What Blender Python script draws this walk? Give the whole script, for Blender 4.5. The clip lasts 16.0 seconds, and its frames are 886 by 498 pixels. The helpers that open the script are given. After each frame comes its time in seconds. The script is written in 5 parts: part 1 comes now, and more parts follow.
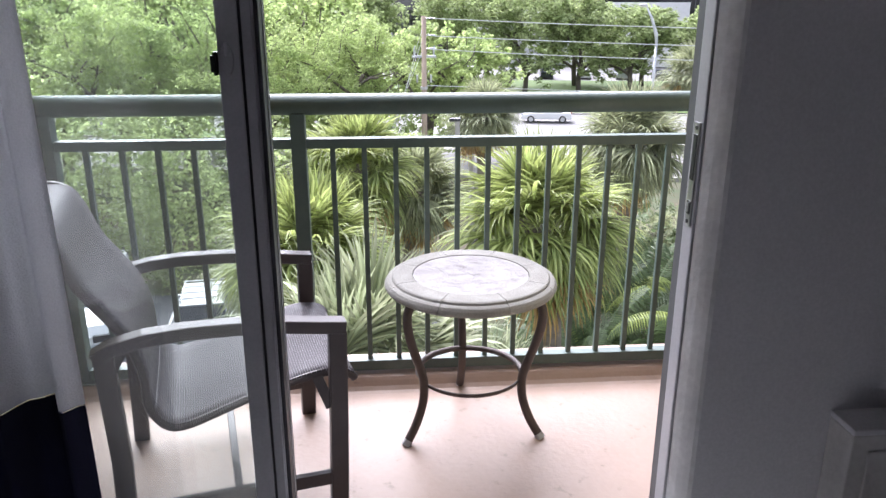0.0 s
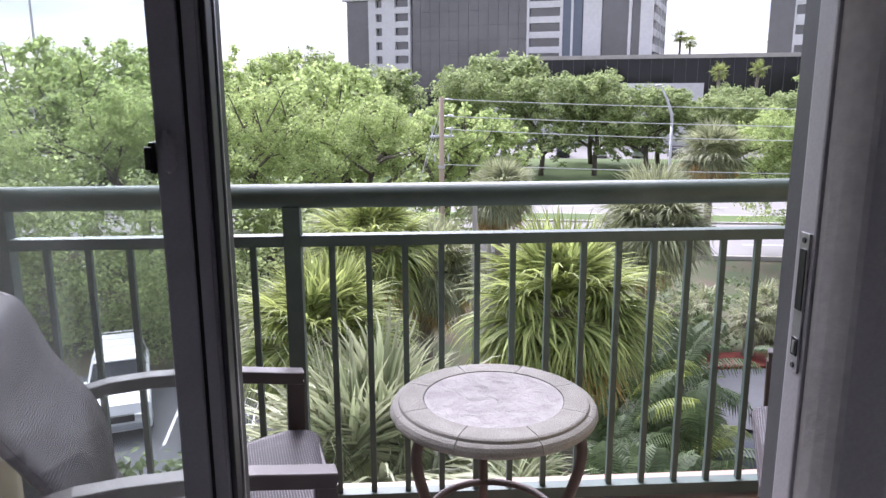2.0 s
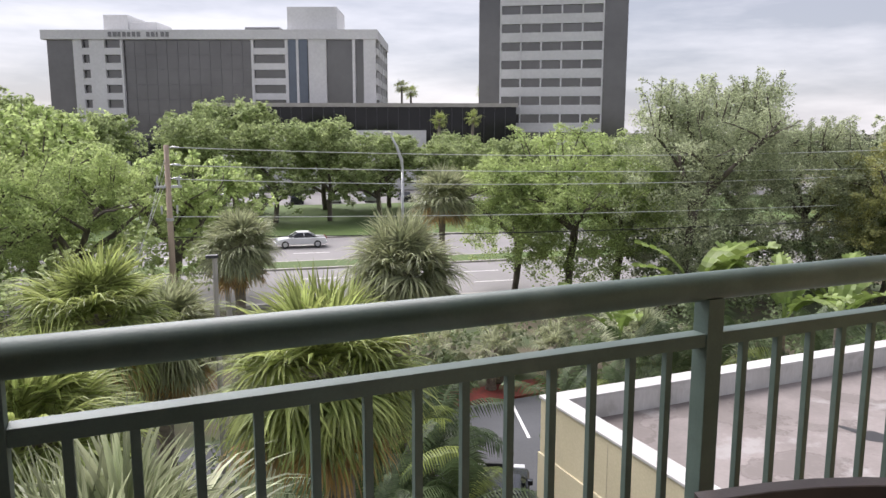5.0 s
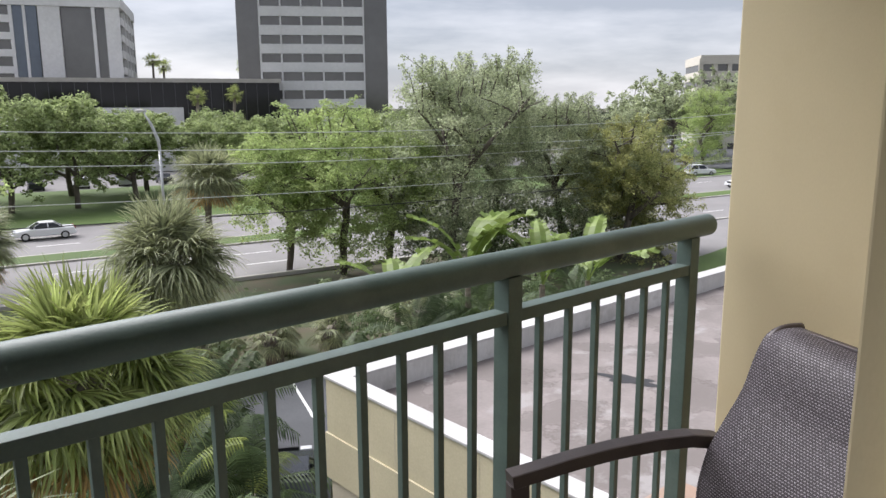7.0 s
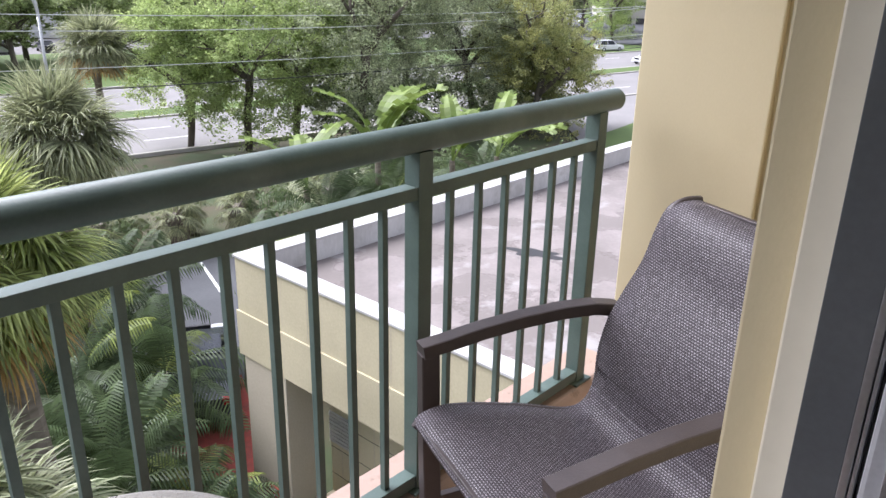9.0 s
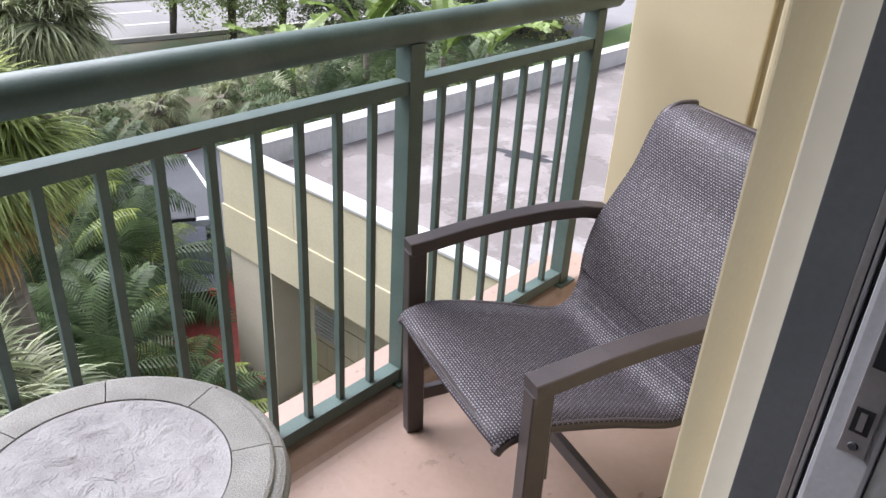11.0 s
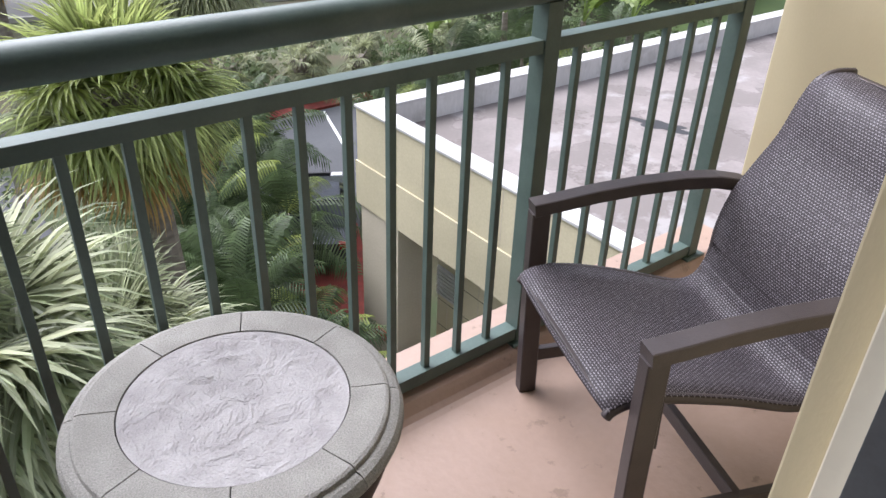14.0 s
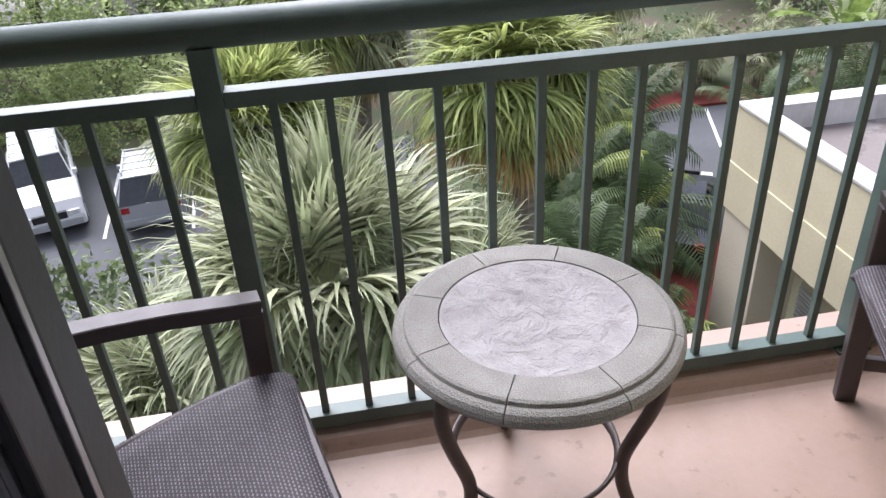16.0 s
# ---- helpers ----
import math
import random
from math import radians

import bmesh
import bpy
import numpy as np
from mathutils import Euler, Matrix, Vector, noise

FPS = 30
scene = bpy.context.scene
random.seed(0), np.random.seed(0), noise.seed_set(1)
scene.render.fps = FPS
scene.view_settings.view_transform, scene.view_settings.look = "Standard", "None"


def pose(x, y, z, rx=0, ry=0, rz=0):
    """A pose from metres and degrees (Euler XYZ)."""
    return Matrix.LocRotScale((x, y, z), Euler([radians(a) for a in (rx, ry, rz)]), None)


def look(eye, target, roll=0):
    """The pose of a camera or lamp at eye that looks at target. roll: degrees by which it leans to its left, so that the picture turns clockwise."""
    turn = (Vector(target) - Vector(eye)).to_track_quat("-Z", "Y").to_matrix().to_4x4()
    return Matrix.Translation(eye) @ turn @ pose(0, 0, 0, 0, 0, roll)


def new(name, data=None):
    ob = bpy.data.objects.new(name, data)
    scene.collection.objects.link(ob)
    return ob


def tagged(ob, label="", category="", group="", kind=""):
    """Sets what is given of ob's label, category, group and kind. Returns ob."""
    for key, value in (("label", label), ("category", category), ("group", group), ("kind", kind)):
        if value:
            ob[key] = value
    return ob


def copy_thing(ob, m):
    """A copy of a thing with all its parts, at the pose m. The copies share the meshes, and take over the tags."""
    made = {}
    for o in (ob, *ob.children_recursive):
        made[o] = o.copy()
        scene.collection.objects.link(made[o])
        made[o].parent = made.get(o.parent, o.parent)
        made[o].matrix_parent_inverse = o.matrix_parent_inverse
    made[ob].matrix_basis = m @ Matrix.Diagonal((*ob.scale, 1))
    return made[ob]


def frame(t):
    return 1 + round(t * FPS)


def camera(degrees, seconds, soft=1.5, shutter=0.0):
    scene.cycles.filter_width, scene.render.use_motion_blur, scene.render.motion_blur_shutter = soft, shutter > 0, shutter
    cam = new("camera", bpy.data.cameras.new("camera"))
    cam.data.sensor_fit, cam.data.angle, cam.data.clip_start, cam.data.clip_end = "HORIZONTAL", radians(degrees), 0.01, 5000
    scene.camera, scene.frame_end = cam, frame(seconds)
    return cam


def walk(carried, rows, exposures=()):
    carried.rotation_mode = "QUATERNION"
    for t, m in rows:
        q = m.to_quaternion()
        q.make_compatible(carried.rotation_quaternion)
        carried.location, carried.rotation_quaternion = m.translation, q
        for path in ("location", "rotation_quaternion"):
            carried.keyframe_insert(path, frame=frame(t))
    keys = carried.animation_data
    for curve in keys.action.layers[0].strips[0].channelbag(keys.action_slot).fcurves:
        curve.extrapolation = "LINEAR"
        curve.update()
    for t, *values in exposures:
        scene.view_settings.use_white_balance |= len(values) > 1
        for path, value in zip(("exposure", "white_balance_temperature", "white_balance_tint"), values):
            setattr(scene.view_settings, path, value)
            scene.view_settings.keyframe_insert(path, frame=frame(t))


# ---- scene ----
cam = camera(61.0, 16.0)
PATH = [
    (0, (0.28, -2.74, 1.454), (0.441, -0.845, 0.833), 0.1),
    (0.5, (0.286, -2.68, 1.451), (0.415, -0.769, 0.877), 0.1),
    (1, (0.311, -2.559, 1.448), (0.405, -0.631, 0.927), 0.0),
    (1.5, (0.334, -2.451, 1.445), (0.42, -0.508, 0.977), -0.0),
    (2, (0.316, -2.324, 1.443), (0.435, -0.374, 1.018), -0.2),
    (2.5, (0.25, -2.151, 1.46), (0.454, -0.201, 1.069), -0.4),
    (3, (0.183, -1.969, 1.467), (0.493, -0.026, 1.107), -0.3),
    (5.5, (0.216, -1.403, 1.511), (1.156, 0.336, 1.208), -0.1),
    (6, (0.211, -1.362, 1.513), (1.302, 0.284, 1.196), -0.2),
    (6.5, (0.214, -1.344, 1.512), (1.423, 0.213, 1.175), -0.2),
    (7, (0.218, -1.337, 1.515), (1.511, 0.144, 1.144), -0.3),
    (7.5, (0.223, -1.333, 1.515), (1.574, 0.08, 1.093), -0.2),
    (8, (0.222, -1.331, 1.515), (1.609, 0.021, 1.018), 0.1),
    (8.5, (0.23, -1.324, 1.508), (1.634, -0.025, 0.922), 0.4),
    (9, (0.235, -1.319, 1.504), (1.637, -0.068, 0.82), 1.2),
    (9.5, (0.238, -1.318, 1.498), (1.627, -0.103, 0.728), 1.7),
    (10, (0.236, -1.314, 1.496), (1.61, -0.129, 0.655), 2.3),
    (12.5, (0.243, -1.306, 1.49), (1.557, -0.161, 0.508), 3.3),
    (13, (0.241, -1.307, 1.489), (1.514, -0.125, 0.496), 3.1),
    (13.5, (0.236, -1.315, 1.489), (1.433, -0.068, 0.484), 2.8),
    (14, (0.227, -1.328, 1.486), (1.311, 0.008, 0.467), 2.1),
    (14.5, (0.216, -1.351, 1.487), (1.142, 0.09, 0.454), 0.9),
    (15, (0.205, -1.384, 1.491), (0.933, 0.161, 0.449), -0.6),
    (15.5, (0.204, -1.436, 1.482), (0.699, 0.198, 0.439), -1.9),
    (16, (0.226, -1.526, 1.472), (0.469, 0.173, 0.444), -3.3),
]
walk(cam, [(t, look(eye, target, roll)) for t, eye, target, roll in PATH], exposures=((0, 2.1, 5950, 20), (0.7, 2.04, 5950, 22), (1.5, 1.84, 5930, 25), (3, 1.48, 5980, 24), (5.5, 1.0, 6500, 17), (7.5, 0.98, 6230, 15), (8.5, 1.34, 6080, 19), (9.2, 1.52, 6000, 19), (10, 1.52, 6000, 18), (12.5, 1.48, 6000, 17), (14.5, 1.42, 6030, 18), (16, 1.5, 6020, 20)))


# ---------------------------------------------------------------- light
world = bpy.data.worlds.new("overcast_sky")
scene.world = world
world.use_nodes = True
wn, wl = world.node_tree.nodes, world.node_tree.links
wn.clear()
w_out = wn.new("ShaderNodeOutputWorld")
w_mix = wn.new("ShaderNodeMixShader")
w_sky = wn.new("ShaderNodeBackground")
w_cloud = wn.new("ShaderNodeBackground")
w_tex = wn.new("ShaderNodeTexSky")
w_tex.sky_type = "NISHITA"
w_tex.sun_disc = False
w_tex.sun_elevation = radians(48)
w_tex.sun_rotation = radians(-18)
w_sky.inputs["Strength"].default_value = 0.1
w_co = wn.new("ShaderNodeTexCoord")
w_map = wn.new("ShaderNodeMapping")
w_map.inputs["Scale"].default_value = (1.0, 1.0, 5.0)
w_n1 = wn.new("ShaderNodeTexNoise")
w_n1.inputs["Scale"].default_value = 2.6
w_n1.inputs["Detail"].default_value = 6.0
w_n1.inputs["Roughness"].default_value = 0.55
w_ramp = wn.new("ShaderNodeValToRGB")
w_ramp.color_ramp.elements[0].position = 0.38
w_ramp.color_ramp.elements[0].color = (0.40, 0.425, 0.465, 1)
w_ramp.color_ramp.elements[1].position = 0.66
w_ramp.color_ramp.elements[1].color = (0.82, 0.825, 0.84, 1)
w_cloud.inputs["Strength"].default_value = 0.61
wl.new(w_co.outputs["Generated"], w_map.inputs["Vector"])
wl.new(w_map.outputs["Vector"], w_n1.inputs["Vector"])
wl.new(w_n1.outputs["Fac"], w_ramp.inputs["Fac"])
wl.new(w_ramp.outputs["Color"], w_cloud.inputs["Color"])
wl.new(w_tex.outputs["Color"], w_sky.inputs["Color"])
w_mix.inputs["Fac"].default_value = 0.86
wl.new(w_sky.outputs[0], w_mix.inputs[1])
wl.new(w_cloud.outputs[0], w_mix.inputs[2])
wl.new(w_mix.outputs[0], w_out.inputs["Surface"])

sun = new("sun", bpy.data.lights.new("sun", "SUN"))
sun.data.energy, sun.data.angle, sun.data.color = 3.5, radians(55), (1.0, 0.99, 0.965)
sun.matrix_world = look((0, 0, 30), (0.31 * 20, -0.95 * 20, 30 - 22.2))

# ---------------------------------------------------------------- helpers
R = random.Random(7)


def part(name, bm, material, parent=None, label="", smooth=False):
    me = bpy.data.meshes.new(name)
    bm.to_mesh(me)
    bm.free()
    if smooth:
        for p in me.polygons:
            p.use_smooth = True
    me.materials.append(material)
    ob = new(name, me)
    ob.parent = parent
    if label:
        tagged(ob, label)
    return ob


def thing(name, label, category, group="", kind="", m=None):
    ob = new(name)
    ob.empty_display_size = 0.1
    if m is not None:
        ob.matrix_basis = m
    return tagged(ob, label, category, group, kind)


def put_box(bm, x0, x1, y0, y1, z0, z1, bevel=0.0, m=None):
    mm = Matrix.LocRotScale(((x0 + x1) / 2, (y0 + y1) / 2, (z0 + z1) / 2), None, (x1 - x0, y1 - y0, z1 - z0))
    if m is not None:
        mm = m @ mm
    got = bmesh.ops.create_cube(bm, size=1, matrix=mm)["verts"]
    if bevel:
        edges = list({e for v in got for e in v.link_edges})
        bmesh.ops.bevel(bm, geom=edges, offset=bevel, segments=2, affect="EDGES", profile=0.6)
    return bm


def box(x0, x1, y0, y1, z0, z1, bevel=0.0, m=None):
    return put_box(bmesh.new(), x0, x1, y0, y1, z0, z1, bevel, m)


def put_tube(bm, pts, radii, sides=8, flat=1.0, cap=True):
    """A tube along points; flat squeezes it across."""
    rings = []
    pts = [Vector(p) for p in pts]
    if not hasattr(radii, "__len__"):
        radii = [radii] * len(pts)
    n = None
    for i, p in enumerate(pts):
        d = (pts[min(i + 1, len(pts) - 1)] - pts[max(i - 1, 0)]).normalized()
        if n is None:
            n = d.orthogonal().normalized()
        n = (n - d * n.dot(d)).normalized()
        b = d.cross(n)
        rings.append([bm.verts.new(p + radii[i] * (math.cos(a) * n + flat * math.sin(a) * b)) for a in (2 * math.pi * k / sides for k in range(sides))])
    for a, b in zip(rings, rings[1:]):
        for k in range(sides):
            bm.faces.new((a[k], a[(k + 1) % sides], b[(k + 1) % sides], b[k]))
    if cap:
        bm.faces.new(rings[0][::-1])
        bm.faces.new(rings[-1])
    return bm


def tube(pts, radii, sides=8, flat=1.0):
    return put_tube(bmesh.new(), pts, radii, sides, flat)


def put_bar(bm, pts, w, h, side):
    """A rectangular bar along points; side: the direction of its width w; h across it."""
    side = Vector(side).normalized()
    pts = [Vector(p) for p in pts]
    rings = []
    for i, p in enumerate(pts):
        d = (pts[min(i + 1, len(pts) - 1)] - pts[max(i - 1, 0)]).normalized()
        u = d.cross(side).normalized()
        c = 0.12
        ring = []
        for a, b in ((-1, -1 + c), (-1 + c, -1), (1 - c, -1), (1, -1 + c), (1, 1 - c), (1 - c, 1), (-1 + c, 1), (-1, 1 - c)):
            ring.append(bm.verts.new(p + side * (a * w / 2) + u * (b * h / 2)))
        rings.append(ring)
    for a, b in zip(rings, rings[1:]):
        for k in range(8):
            bm.faces.new((a[k], a[(k + 1) % 8], b[(k + 1) % 8], b[k]))
    bm.faces.new(rings[0][::-1])
    bm.faces.new(rings[-1])
    bmesh.ops.recalc_face_normals(bm, faces=bm.faces)
    return bm


def bar(pts, w, h, side):
    return put_bar(bmesh.new(), pts, w, h, side)


def sheet(name, pts, z, material, parent=None):
    bm = bmesh.new()
    bm.faces.new([bm.verts.new((x, y, z)) for x, y in pts])
    bmesh.ops.recalc_face_normals(bm, faces=bm.faces)
    if bm.faces[:][0].normal.z < 0:
        bmesh.ops.reverse_faces(bm, faces=bm.faces)
    return part(name, bm, material, parent)


# ---------------------------------------------------------------- materials
def material(name, base, rough=0.6, metal=0.0, second=None, scale=6.0, amount=0.5, bump=0.15, fine=60.0, spec=0.5, grain=0.14, island=0.0, space="Object", stretch=(1, 1, 1)):
    """Two colours mixed by coarse noise, with a fine grain in colour and relief."""
    mt = bpy.data.materials.new(name)
    mt.use_nodes = True
    n, l = mt.node_tree.nodes, mt.node_tree.links
    b = n["Principled BSDF"]
    second = second or tuple(c * 0.78 for c in base)
    co = n.new("ShaderNodeTexCoord")
    mp = n.new("ShaderNodeMapping")
    mp.inputs["Scale"].default_value = stretch
    l.new(co.outputs[space], mp.inputs["Vector"])
    n1 = n.new("ShaderNodeTexNoise")
    n1.inputs["Scale"].default_value = scale
    n1.inputs["Detail"].default_value = 5
    n2 = n.new("ShaderNodeTexNoise")
    n2.inputs["Scale"].default_value = fine
    n2.inputs["Detail"].default_value = 3
    l.new(mp.outputs[0], n1.inputs["Vector"])
    l.new(mp.outputs[0], n2.inputs["Vector"])
    rp = n.new("ShaderNodeMapRange")
    rp.inputs["From Min"].default_value, rp.inputs["From Max"].default_value = 0.38, 0.66
    rp.inputs["To Max"].default_value = amount * 2
    rp.clamp = True
    l.new(n1.outputs["Fac"], rp.inputs["Value"])
    mx = n.new("ShaderNodeMix")
    mx.data_type = "RGBA"
    mx.inputs[6].default_value, mx.inputs[7].default_value = (*base, 1), (*second, 1)
    l.new(rp.outputs[0], mx.inputs[0])
    hs = n.new("ShaderNodeHueSaturation")
    l.new(mx.outputs[2], hs.inputs["Color"])
    gr = n.new("ShaderNodeMapRange")
    gr.inputs["To Min"].default_value, gr.inputs["To Max"].default_value = 1 - grain, 1 + grain
    if island:
        ge = n.new("ShaderNodeNewGeometry")
        gr.inputs["To Min"].default_value, gr.inputs["To Max"].default_value = 1 - island, 1 + island
        l.new(ge.outputs["Random Per Island"], gr.inputs["Value"])
    else:
        l.new(n2.outputs["Fac"], gr.inputs["Value"])
    l.new(gr.outputs[0], hs.inputs["Value"])
    l.new(hs.outputs[0], b.inputs["Base Color"])
    b.inputs["Roughness"].default_value, b.inputs["Metallic"].default_value = rough, metal
    b.inputs["Specular IOR Level"].default_value = spec
    if bump:
        bp = n.new("ShaderNodeBump")
        bp.inputs["Strength"].default_value = bump
        bp.inputs["Distance"].default_value = 0.01
        l.new(n2.outputs["Fac"], bp.inputs["Height"])
        l.new(bp.outputs[0], b.inputs["Normal"])
    return mt


def stained(mt, colour, scale, low, high, amount, rim=None):
    """Lays blotches with ragged edges over a material, with a darker tide line round each if rim is given."""
    n, l = mt.node_tree.nodes, mt.node_tree.links
    b = n["Principled BSDF"]
    old = b.inputs["Base Color"].links[0].from_socket
    co, no = n.new("ShaderNodeTexCoord"), n.new("ShaderNodeTexNoise")
    no.inputs["Scale"].default_value, no.inputs["Detail"].default_value, no.inputs["Roughness"].default_value = scale, 7, 0.6
    l.new(co.outputs["Object"], no.inputs["Vector"])
    for k, (c, a0, a1, am) in enumerate(((colour, low, high, amount), (rim, low - 0.012, low + 0.004, amount * 0.7))):
        if c is None:
            continue
        mr = n.new("ShaderNodeMapRange")
        mr.inputs["From Min"].default_value, mr.inputs["From Max"].default_value = a0, a1
        mr.inputs["To Max"].default_value = am
        l.new(no.outputs["Fac"], mr.inputs["Value"])
        fac = mr.outputs[0]
        if k:
            m2 = n.new("ShaderNodeMapRange")
            m2.inputs["From Min"].default_value, m2.inputs["From Max"].default_value = a1, a1 + 0.02
            m2.inputs["To Min"].default_value, m2.inputs["To Max"].default_value = 1, 0
            l.new(no.outputs["Fac"], m2.inputs["Value"])
            mu = n.new("ShaderNodeMath")
            mu.operation = "MULTIPLY"
            l.new(fac, mu.inputs[0])
            l.new(m2.outputs[0], mu.inputs[1])
            fac = mu.outputs[0]
        mx = n.new("ShaderNodeMix")
        mx.data_type = "RGBA"
        mx.inputs[7].default_value = (*c, 1)
        l.new(fac, mx.inputs[0])
        l.new(old, mx.inputs[6])
        old = mx.outputs[2]
    l.new(old, b.inputs["Base Color"])
    return mt


def leafy(name, base, second, island=0.3, through_light=0.48, scale=0.5, rough=0.55):
    mt = material(name, base, rough, 0, second, scale, 0.5, 0, 20, 0.3, island=island)
    n, l = mt.node_tree.nodes, mt.node_tree.links
    b = n["Principled BSDF"]
    tr = n.new("ShaderNodeBsdfTranslucent")
    mx = n.new("ShaderNodeMixShader")
    mx.inputs[0].default_value = through_light
    l.new(b.inputs["Base Color"].links[0].from_socket, tr.inputs["Color"])
    l.new(b.outputs[0], mx.inputs[1])
    l.new(tr.outputs[0], mx.inputs[2])
    l.new(mx.outputs[0], n["Material Output"].inputs["Surface"])
    return mt


def pane_material(name, tint=(0.96, 0.98, 0.97), gloss=0.02, haze=0.006):
    mt = bpy.data.materials.new(name)
    mt.use_nodes = True
    n, l = mt.node_tree.nodes, mt.node_tree.links
    n.remove(n["Principled BSDF"])
    tr, gl, mx, fr = n.new("ShaderNodeBsdfTransparent"), n.new("ShaderNodeBsdfGlossy"), n.new("ShaderNodeMixShader"), n.new("ShaderNodeFresnel")
    tr.inputs["Color"].default_value = (*tint, 1)
    gl.inputs["Roughness"].default_value = gloss
    fr.inputs["IOR"].default_value = 1.5
    l.new(fr.outputs[0], mx.inputs[0])
    l.new(tr.outputs[0], mx.inputs[1])
    l.new(gl.outputs[0], mx.inputs[2])
    # a faint pale layer imitates the haze of light reflected in the glass
    if not haze:
        l.new(mx.outputs[0], n["Material Output"].inputs["Surface"])
        return mt
    veil, m2 = n.new("ShaderNodeBsdfTranslucent"), n.new("ShaderNodeMixShader")
    veil.inputs["Color"].default_value = (0.88, 0.86, 0.80, 1)
    m2.inputs[0].default_value = haze
    l.new(mx.outputs[0], m2.inputs[1])
    l.new(veil.outputs[0], m2.inputs[2])
    l.new(m2.outputs[0], n["Material Output"].inputs["Surface"])
    return mt


def weave_material(name):
    """Woven sling: dark strands crossed by pale flecks, in metres of the sling's own surface."""
    mt = bpy.data.materials.new(name)
    mt.use_nodes = True
    n, l = mt.node_tree.nodes, mt.node_tree.links
    b = n["Principled BSDF"]
    uv = n.new("ShaderNodeUVMap")
    sep = n.new("ShaderNodeSeparateXYZ")
    l.new(uv.outputs[0], sep.inputs[0])

    def calc(op, a, v=None):
        c = n.new("ShaderNodeMath")
        c.operation = op
        l.new(a, c.inputs[0])
        if v is not None:
            if hasattr(v, "links"):
                l.new(v, c.inputs[1])
            else:
                c.inputs[1].default_value = v
        return c.outputs[0]
    # pale dashes in rows across the sling, offset from row to row, between finer dark threads
    v = calc("DIVIDE", sep.outputs[1], 0.0072)
    row = calc("FLOOR", v)
    fv = calc("ABSOLUTE", calc("SUBTRACT", calc("FRACT", v), 0.5))
    fu = calc("ABSOLUTE", calc("SUBTRACT", calc("FRACT", calc("ADD", calc("DIVIDE", sep.outputs[0], 0.0098), calc("MULTIPLY", row, 0.5))), 0.5))
    dash = calc("MULTIPLY", calc("LESS_THAN", fv, 0.17), calc("LESS_THAN", fu, 0.3))
    su = calc("SINE", calc("MULTIPLY", sep.outputs[0], math.pi / 0.0035))
    sv = calc("SINE", calc("MULTIPLY", sep.outputs[1], math.pi / 0.0029))
    thread = calc("MULTIPLY", calc("GREATER_THAN", calc("MULTIPLY", su, sv), 0.3), 0.22)
    height = calc("ADD", calc("MULTIPLY", dash, 0.7), thread)
    noi = n.new("ShaderNodeTexNoise")
    noi.inputs["Scale"].default_value = 55
    l.new(uv.outputs[0], noi.inputs["Vector"])
    fleck = calc("MULTIPLY", calc("MINIMUM", calc("ADD", dash, thread), 1.0), calc("MULTIPLY", noi.outputs["Fac"], 1.5))
    mx = n.new("ShaderNodeMix")
    mx.data_type = "RGBA"
    mx.inputs[6].default_value, mx.inputs[7].default_value = (0.025, 0.019, 0.023, 1), (0.28, 0.26, 0.285, 1)
    l.new(fleck, mx.inputs[0])
    l.new(mx.outputs[2], b.inputs["Base Color"])
    b.inputs["Roughness"].default_value = 0.55
    b.inputs["Specular IOR Level"].default_value = 0.3
    bp = n.new("ShaderNodeBump")
    bp.inputs["Strength"].default_value = 0.6
    bp.inputs["Distance"].default_value = 0.002
    l.new(height, bp.inputs["Height"])
    l.new(bp.outputs[0], b.inputs["Normal"])
    return mt


M_RAIL = stained(material("green_rail_paint", (0.079, 0.116, 0.101), 0.5, 0, (0.063, 0.093, 0.081), 7, 0.5, 0.05, 140), (0.135, 0.165, 0.152), 5.0, 0.56, 0.74, 0.55)
M_FLOOR = stained(stained(material("peach_deck_coating", (0.35, 0.25, 0.2), 0.5, 0, (0.305, 0.213, 0.165), 1.9, 0.5, 0.14, 45, grain=0.08), (0.31, 0.215, 0.16), 3.2, 0.51, 0.64, 0.55), (0.19, 0.135, 0.1), 15.0, 0.615, 0.68, 0.7)
M_STUCCO = stained(material("yellow_stucco", (0.53, 0.46, 0.3), 0.85, 0, (0.465, 0.4, 0.26), 1.4, 0.5, 0.05, 240, grain=0.04, stretch=(1, 1, 0.35)), (0.46, 0.385, 0.235), 2.3, 0.56, 0.72, 0.45)
M_TRIM = material("cream_trim", (0.66, 0.61, 0.48), 0.7, 0, (0.62, 0.57, 0.45), 4, 0.4, 0.07, 35, grain=0.04)
M_CEIL = material("white_soffit", (0.72, 0.70, 0.65), 0.85)
M_FRAME = material("grey_aluminium_frame", (0.45, 0.45, 0.47), 0.45, 0.15, (0.40, 0.40, 0.42), 10, 0.4, 0.03, 160)
M_DARK = material("dark_bronze_frame", (0.08, 0.08, 0.09), 0.4, 0.2, (0.035, 0.035, 0.042), 8, 0.4, 0.03, 120)
M_CHANNEL = material("dark_grey_channel", (0.105, 0.11, 0.115), 0.5, 0.1, (0.085, 0.09, 0.095), 6, 0.5, 0.04, 120)
M_BRIGHT = material("bare_aluminium", (0.62, 0.62, 0.64), 0.3, 0.9, (0.5, 0.5, 0.52), 12, 0.4, 0.03, 160)
M_BLACK = material("black_plastic", (0.012, 0.012, 0.014), 0.4)
M_GLASS = pane_material("clear_glass")
